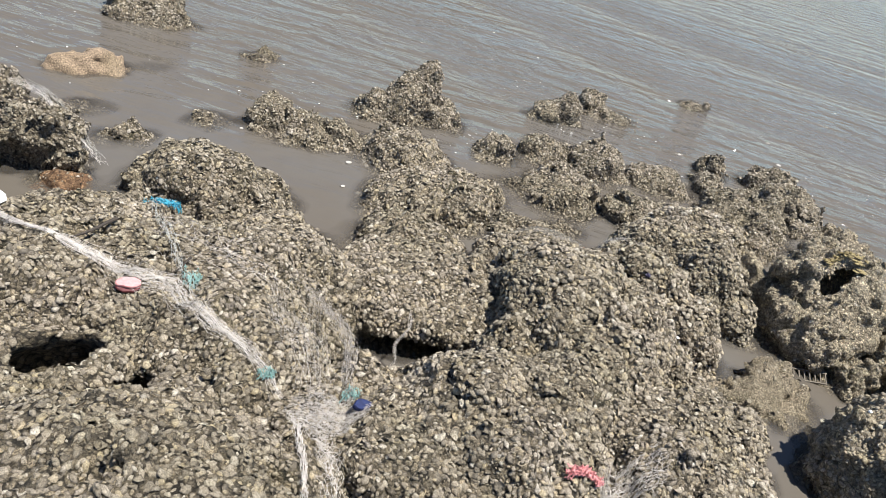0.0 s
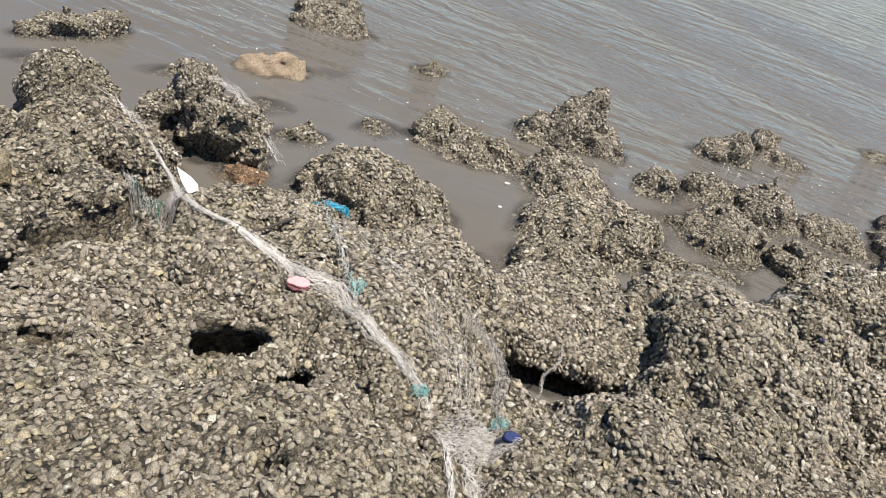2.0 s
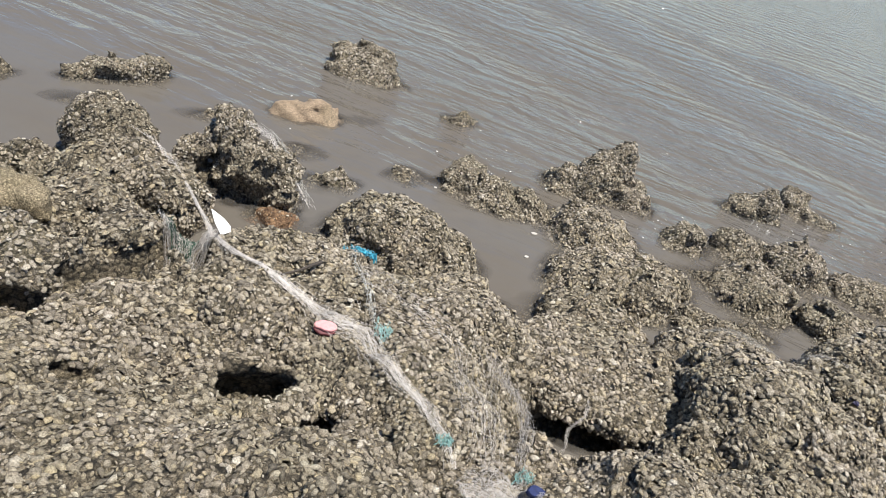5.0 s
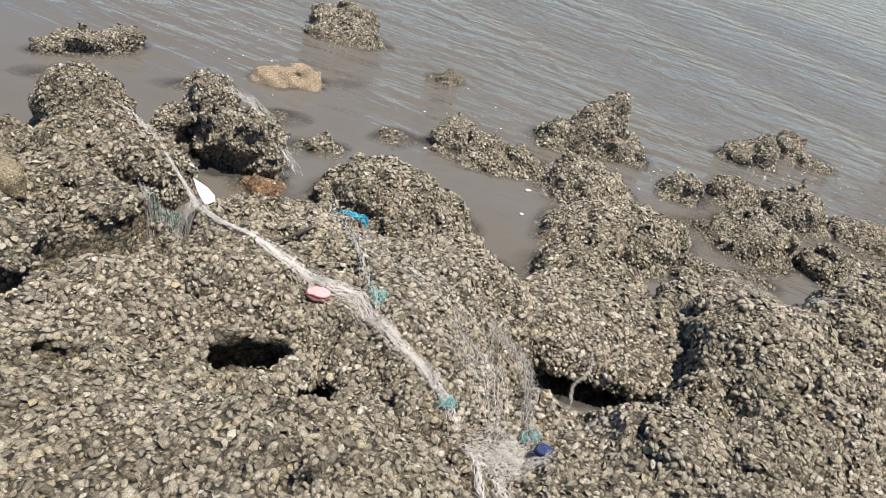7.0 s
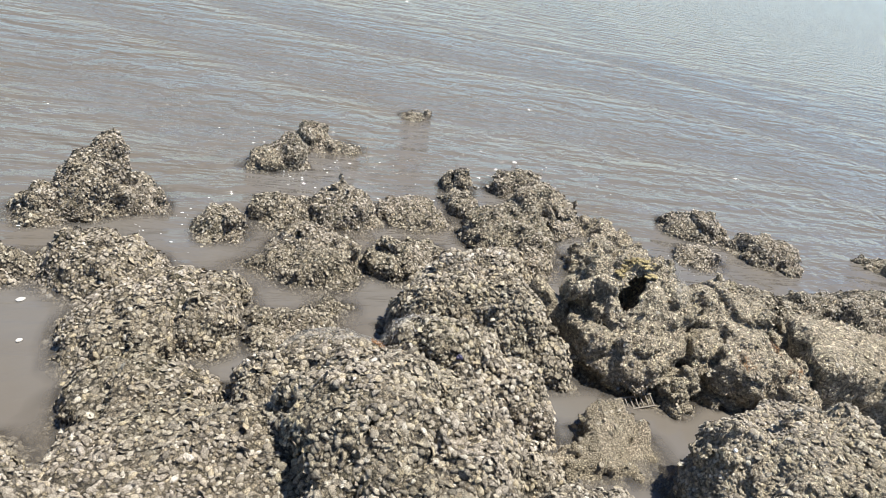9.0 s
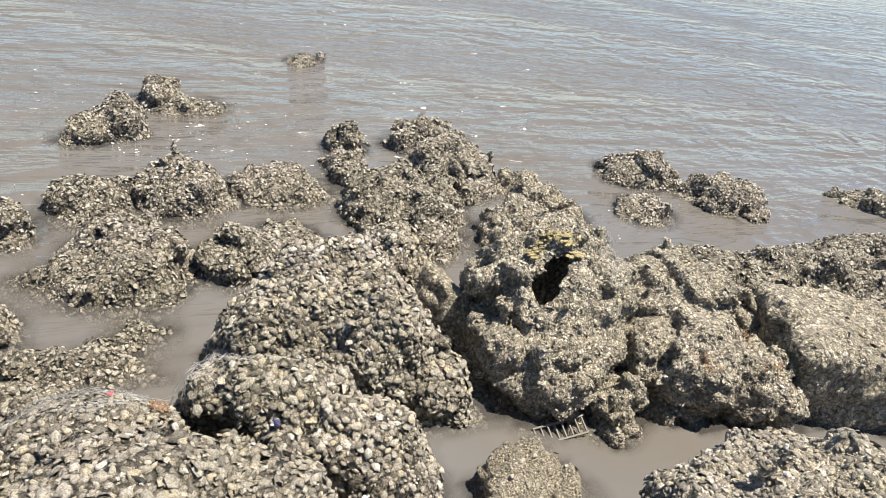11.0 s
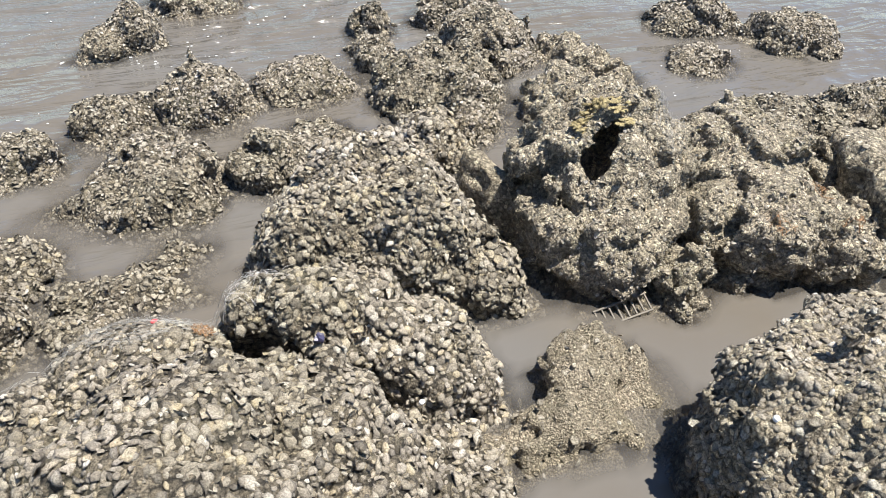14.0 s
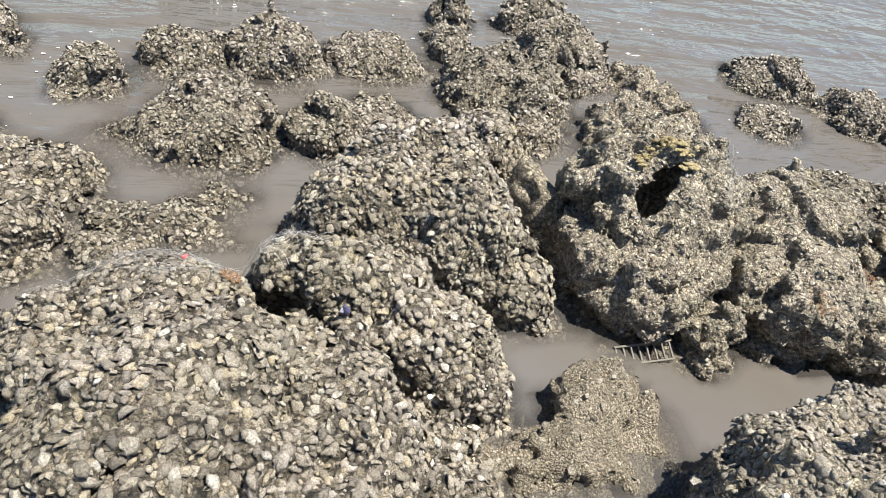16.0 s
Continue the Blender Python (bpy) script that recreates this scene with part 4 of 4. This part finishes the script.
def flat_shape(outline, thick, bend=0.0):
    """A plate with that outline, bulging a little."""
    bm = bmesh.new()
    c = sum((Vector((x, y, 0)) for x, y in outline), Vector()) / len(outline)
    loops = []
    for z, k in ((0, 0.94), (thick * 0.25, 1.0), (thick * 0.75, 1.0), (thick, 0.92)):
        loops.append([bm.verts.new((c.x + (x - c.x) * k, c.y + (y - c.y) * k, z + bend * (x - c.x) ** 2)) for x, y in outline])
    for a, b in zip(loops, loops[1:]):
        for i in range(len(outline)):
            j = (i + 1) % len(outline)
            bm.faces.new((a[i], a[j], b[j], b[i]))
    for ring, z, rev in ((loops[0], 0, True), (loops[-1], thick * 1.05, False)):
        m = bm.verts.new((c.x, c.y, z))
        for i in range(len(outline)):
            j = (i + 1) % len(outline)
            bm.faces.new((m, ring[j], ring[i]) if rev else (m, ring[i], ring[j]))
    return bm


def oval(a, b, n=16, wob=0.0, seed=0):
    rnd = random.Random(seed)
    return [(a * math.cos(t) * (1 + wob * (rnd.random() - 0.5)), b * math.sin(t) * (1 + wob * (rnd.random() - 0.5))) for t in (2 * math.pi * i / n for i in range(n))]


def place(name, bm, mat, m, label, category, group="flotsam"):
    me = bpy.data.meshes.new(name)
    bm.to_mesh(me)
    bm.free()
    me.materials.append(mat)
    ob = tagged(new(name, me), label, category, group)
    ob.matrix_world = m
    return ob


z = ground_z(-1.93, 2.54)
place("plastic_shard", flat_shape([(0.0, 0.0), (0.05, 0.004), (0.06, 0.03), (0.045, 0.075), (0.02, 0.115), (0.002, 0.14), (-0.006, 0.07)], 0.004, 0.8), M_WHITE, pose(-1.9, 2.5, z + 0.004, 38, -8, 62), "pointed shard of white plastic on the rock", "plastic shard")
z = ground_z(-1.14, 2.22)
sole = place("foam_sole", flat_shape(oval(0.05, 0.024, 18, 0.3, 3), 0.016, -2.0), M_PINK, pose(-1.14, 2.215, z + 0.012, 22, 0, 25), "faded pink foam sole fragment under the net", "sole fragment")
# plate under the sole whose dark colour is its painted shade
under_sole = flat_shape(oval(0.047, 0.027, 16, 0.25, 4), 0.014)
part("sole_shade", under_sole, M_SOLE_SHADE, sole, "dark maroon plate painted as the shade below the sole").location = (0, -0.012, -0.014)
for k, (a, b, r) in enumerate([((-1.475, 2.37), (-1.40, 2.615), 0.008), ((-1.03, 2.36), (-0.985, 2.465), 0.005)]):
    line = []
    for i in range(9):
        u = i / 8
        x, y = a[0] + (b[0] - a[0]) * u, a[1] + (b[1] - a[1]) * u
        line.append(Vector((x + 0.006 * math.sin(5 * u), y, ground_z(a[0], a[1]) * (1 - u) + ground_z(b[0], b[1]) * u + 0.016)))
    place("driftwood_stick", tubes([line], lambda u, r=r: r * (0.55 + 0.6 * u), 7), M_STICK, pose(0, 0, 0), "thin dark wet driftwood stick lying on oysters", "stick")
z = ground_z(-0.09, 1.94)
cap = place("cloth_scrap", flat_shape(oval(0.035, 0.022, 12, 0.5, 6), 0.022, 3.0), M_NAVY, pose(-0.09, 1.93, z + 0.004, 18, 10, 40), "crumpled navy cloth scrap beside the net", "cloth scrap")
place("scrap", flat_shape(oval(0.014, 0.009, 8, 0.6, 7), 0.005), M_RED, pose(0.728, 3.832, ground_z(0.728, 3.832) + 0.004, 12, 0, 20), "tiny bright red plastic scrap", "plastic scrap")
weed = thing("seaweed", "small rusty brown seaweed tuft in a crevice", "seaweed", (0.87, 3.68, 0.3))
under("fronds", tubes(scribble(0.87, 3.69, 0.025, 0.03, 20, 30, 40, 0.014, 9), 0.0011), M_WEED, weed, kind="stuff")
patch = thing("seaweed", "rusty orange-brown weed patches on a craggy boulder", "seaweed", (3.05, 3.6, 0.25))
for x, y, a, c, s in [(2.96, 3.52, 0.05, 0.03, 41), (3.22, 3.6, 0.04, 0.03, 42), (3.26, 3.45, 0.035, 0.03, 43)]:
    under("fronds", tubes(scribble(x, y, a, c, -20, 7, s, 0.006), 0.0011), M_WEED, patch, kind="stuff")
for k, (x, y, r) in enumerate([(1.15, 3.43, 30), (1.175, 3.415, 100)]):
    place("mussel", flat_shape([(0.0, 0.0), (0.012, -0.009), (0.03, -0.011), (0.041, 0.0), (0.03, 0.011), (0.012, 0.009)], 0.012), M_MUSSEL, pose(x, y, ground_z(x, y) + 0.006, 25, 0, r), "dark purple mussel shell wedged in a crack", "mussel shell")
for x, y, s in [(1.436, 3.312, 0.65), (2.165, 2.735, 0.65), (-0.05, 2.45, 0.5)]:
    place("white_shell", flat_shape(oval(0.017 * s, 0.014 * s, 10, 0.3, 9), 0.009), M_WHITE, pose(x, y, ground_z(x, y) + 0.004, 20, 10, 30), "small bright white bleached shell", "shell")

# broken crate half under water
crate = thing("broken_crate", "slatted piece of a broken plastic crate half under water", "crate piece", (2.36, 3.57, 0.0), "flotsam")
M_AT = pose(0, 0, 0.012, 24, -12, -4)


def bar(a, b, w, h):
    a, b = Vector(a), Vector(b)
    bm = bmesh.new()
    bmesh.ops.create_cube(bm, size=1)
    d = b - a
    bmesh.ops.scale(bm, verts=bm.verts, vec=(d.length, w, h))
    bmesh.ops.bevel(bm, geom=bm.edges[:], offset=0.0015, segments=1, affect="EDGES")
    bmesh.ops.transform(bm, verts=bm.verts, matrix=Matrix.Translation((a + b) / 2) @ d.to_track_quat("X", "Z").to_matrix().to_4x4())
    bmesh.ops.transform(bm, verts=bm.verts, matrix=M_AT)
    return bm


for y in (-0.035, 0.035):
    part("rail", bar((-0.11, y, 0), (0.11, y, 0), 0.008, 0.014), M_CRATE, crate)
for i in range(8):
    part("slat", bar((-0.105 + i * 0.03, -0.031, 0), (-0.105 + i * 0.03, 0.031, 0), 0.007, 0.01), M_CRATE, crate)

# concrete slab among the rocks at the shore
rock("concrete_slab", "flat weathered tan concrete slab among the rocks", [], blocks=[(-2.78, 1.93, 0.4, 0.3, 0.11, 0.07, 48, 4, 0, 0.015)], mat=M_SLAB, lump=0.006, seed=90, category="slab")

# floating bits and foam
for x, y, r in [(-0.74, 4.48, 0.022), (-1.53, 4.5, 0.014), (-0.69, 4.14, 0.016), (3.5, 7.6, 0.05), (3.1, 7.1, 0.03)]:
    place("floating_shell", flat_shape(oval(r, r * 0.75, 12, 0.25, int(r * 1000)), 0.006), M_FLOAT, pose(x, y, 0.001, 0, 0, 40), "pale flat shell floating on murky water", "floating shell")
rnd = random.Random(55)
bm = bmesh.new()
SPOTS = [(-3.0, 5.0, 1.4, 40), (-1.5, 5.3, 0.8, 30), (0.6, 6.9, 0.8, 40), (1.3, 6.5, 0.9, 40), (3.6, 6.9, 0.8, 50), (-0.2, 5.1, 0.6, 25), (3.4, 4.9, 0.7, 30), (1.0, 6.1, 0.5, 40), (0.1, 5.6, 0.5, 25)]
for cx, cy, sp, cnt in SPOTS:
    for _ in range(cnt):
        x, y, r = cx + rnd.gauss(0, sp * 0.5), cy + rnd.gauss(0, sp * 0.4), 0.002 + 0.005 * rnd.random() ** 3
        bmesh.ops.create_icosphere(bm, subdivisions=1, radius=r, matrix=Matrix.Translation((x, y, 0.003)) @ Matrix.Diagonal((rnd.uniform(0.8, 2.2), 1, 0.4, 1)))
foam = place("foam_flecks", bm, M_FOAM, pose(0, 0, 0), "scattered white foam flecks on the water", "foam")
tagged(foam, kind="stuff")

# yellow crust round the deep hole
holed = [o for o in ROCKS["oyster_rock"] if "yellowish" in o["label"]][0]
bm = bmesh.new()
for _ in range(150):
    a, e = rnd.uniform(-0.2, 3.0), rnd.uniform(0.7, 1.25)
    x, y = 2.44 + 0.1 * e * math.cos(a), 4.02 + 0.1 * e * math.sin(a)
    zz = ground_z(x, y)
    if zz > 0.25:
        bmesh.ops.create_icosphere(bm, subdivisions=1, radius=rnd.uniform(0.005, 0.012), matrix=Matrix.Translation((x, y, zz + 0.003)) @ Matrix.Rotation(a, 4, "X") @ Matrix.Diagonal((1.5, rnd.uniform(0.5, 1.2), 0.45, 1)))
tagged(part("sponge_crust", bm, M_YELLOW, holed, "yellow-brown sponge crust round the hole"), kind="stuff")
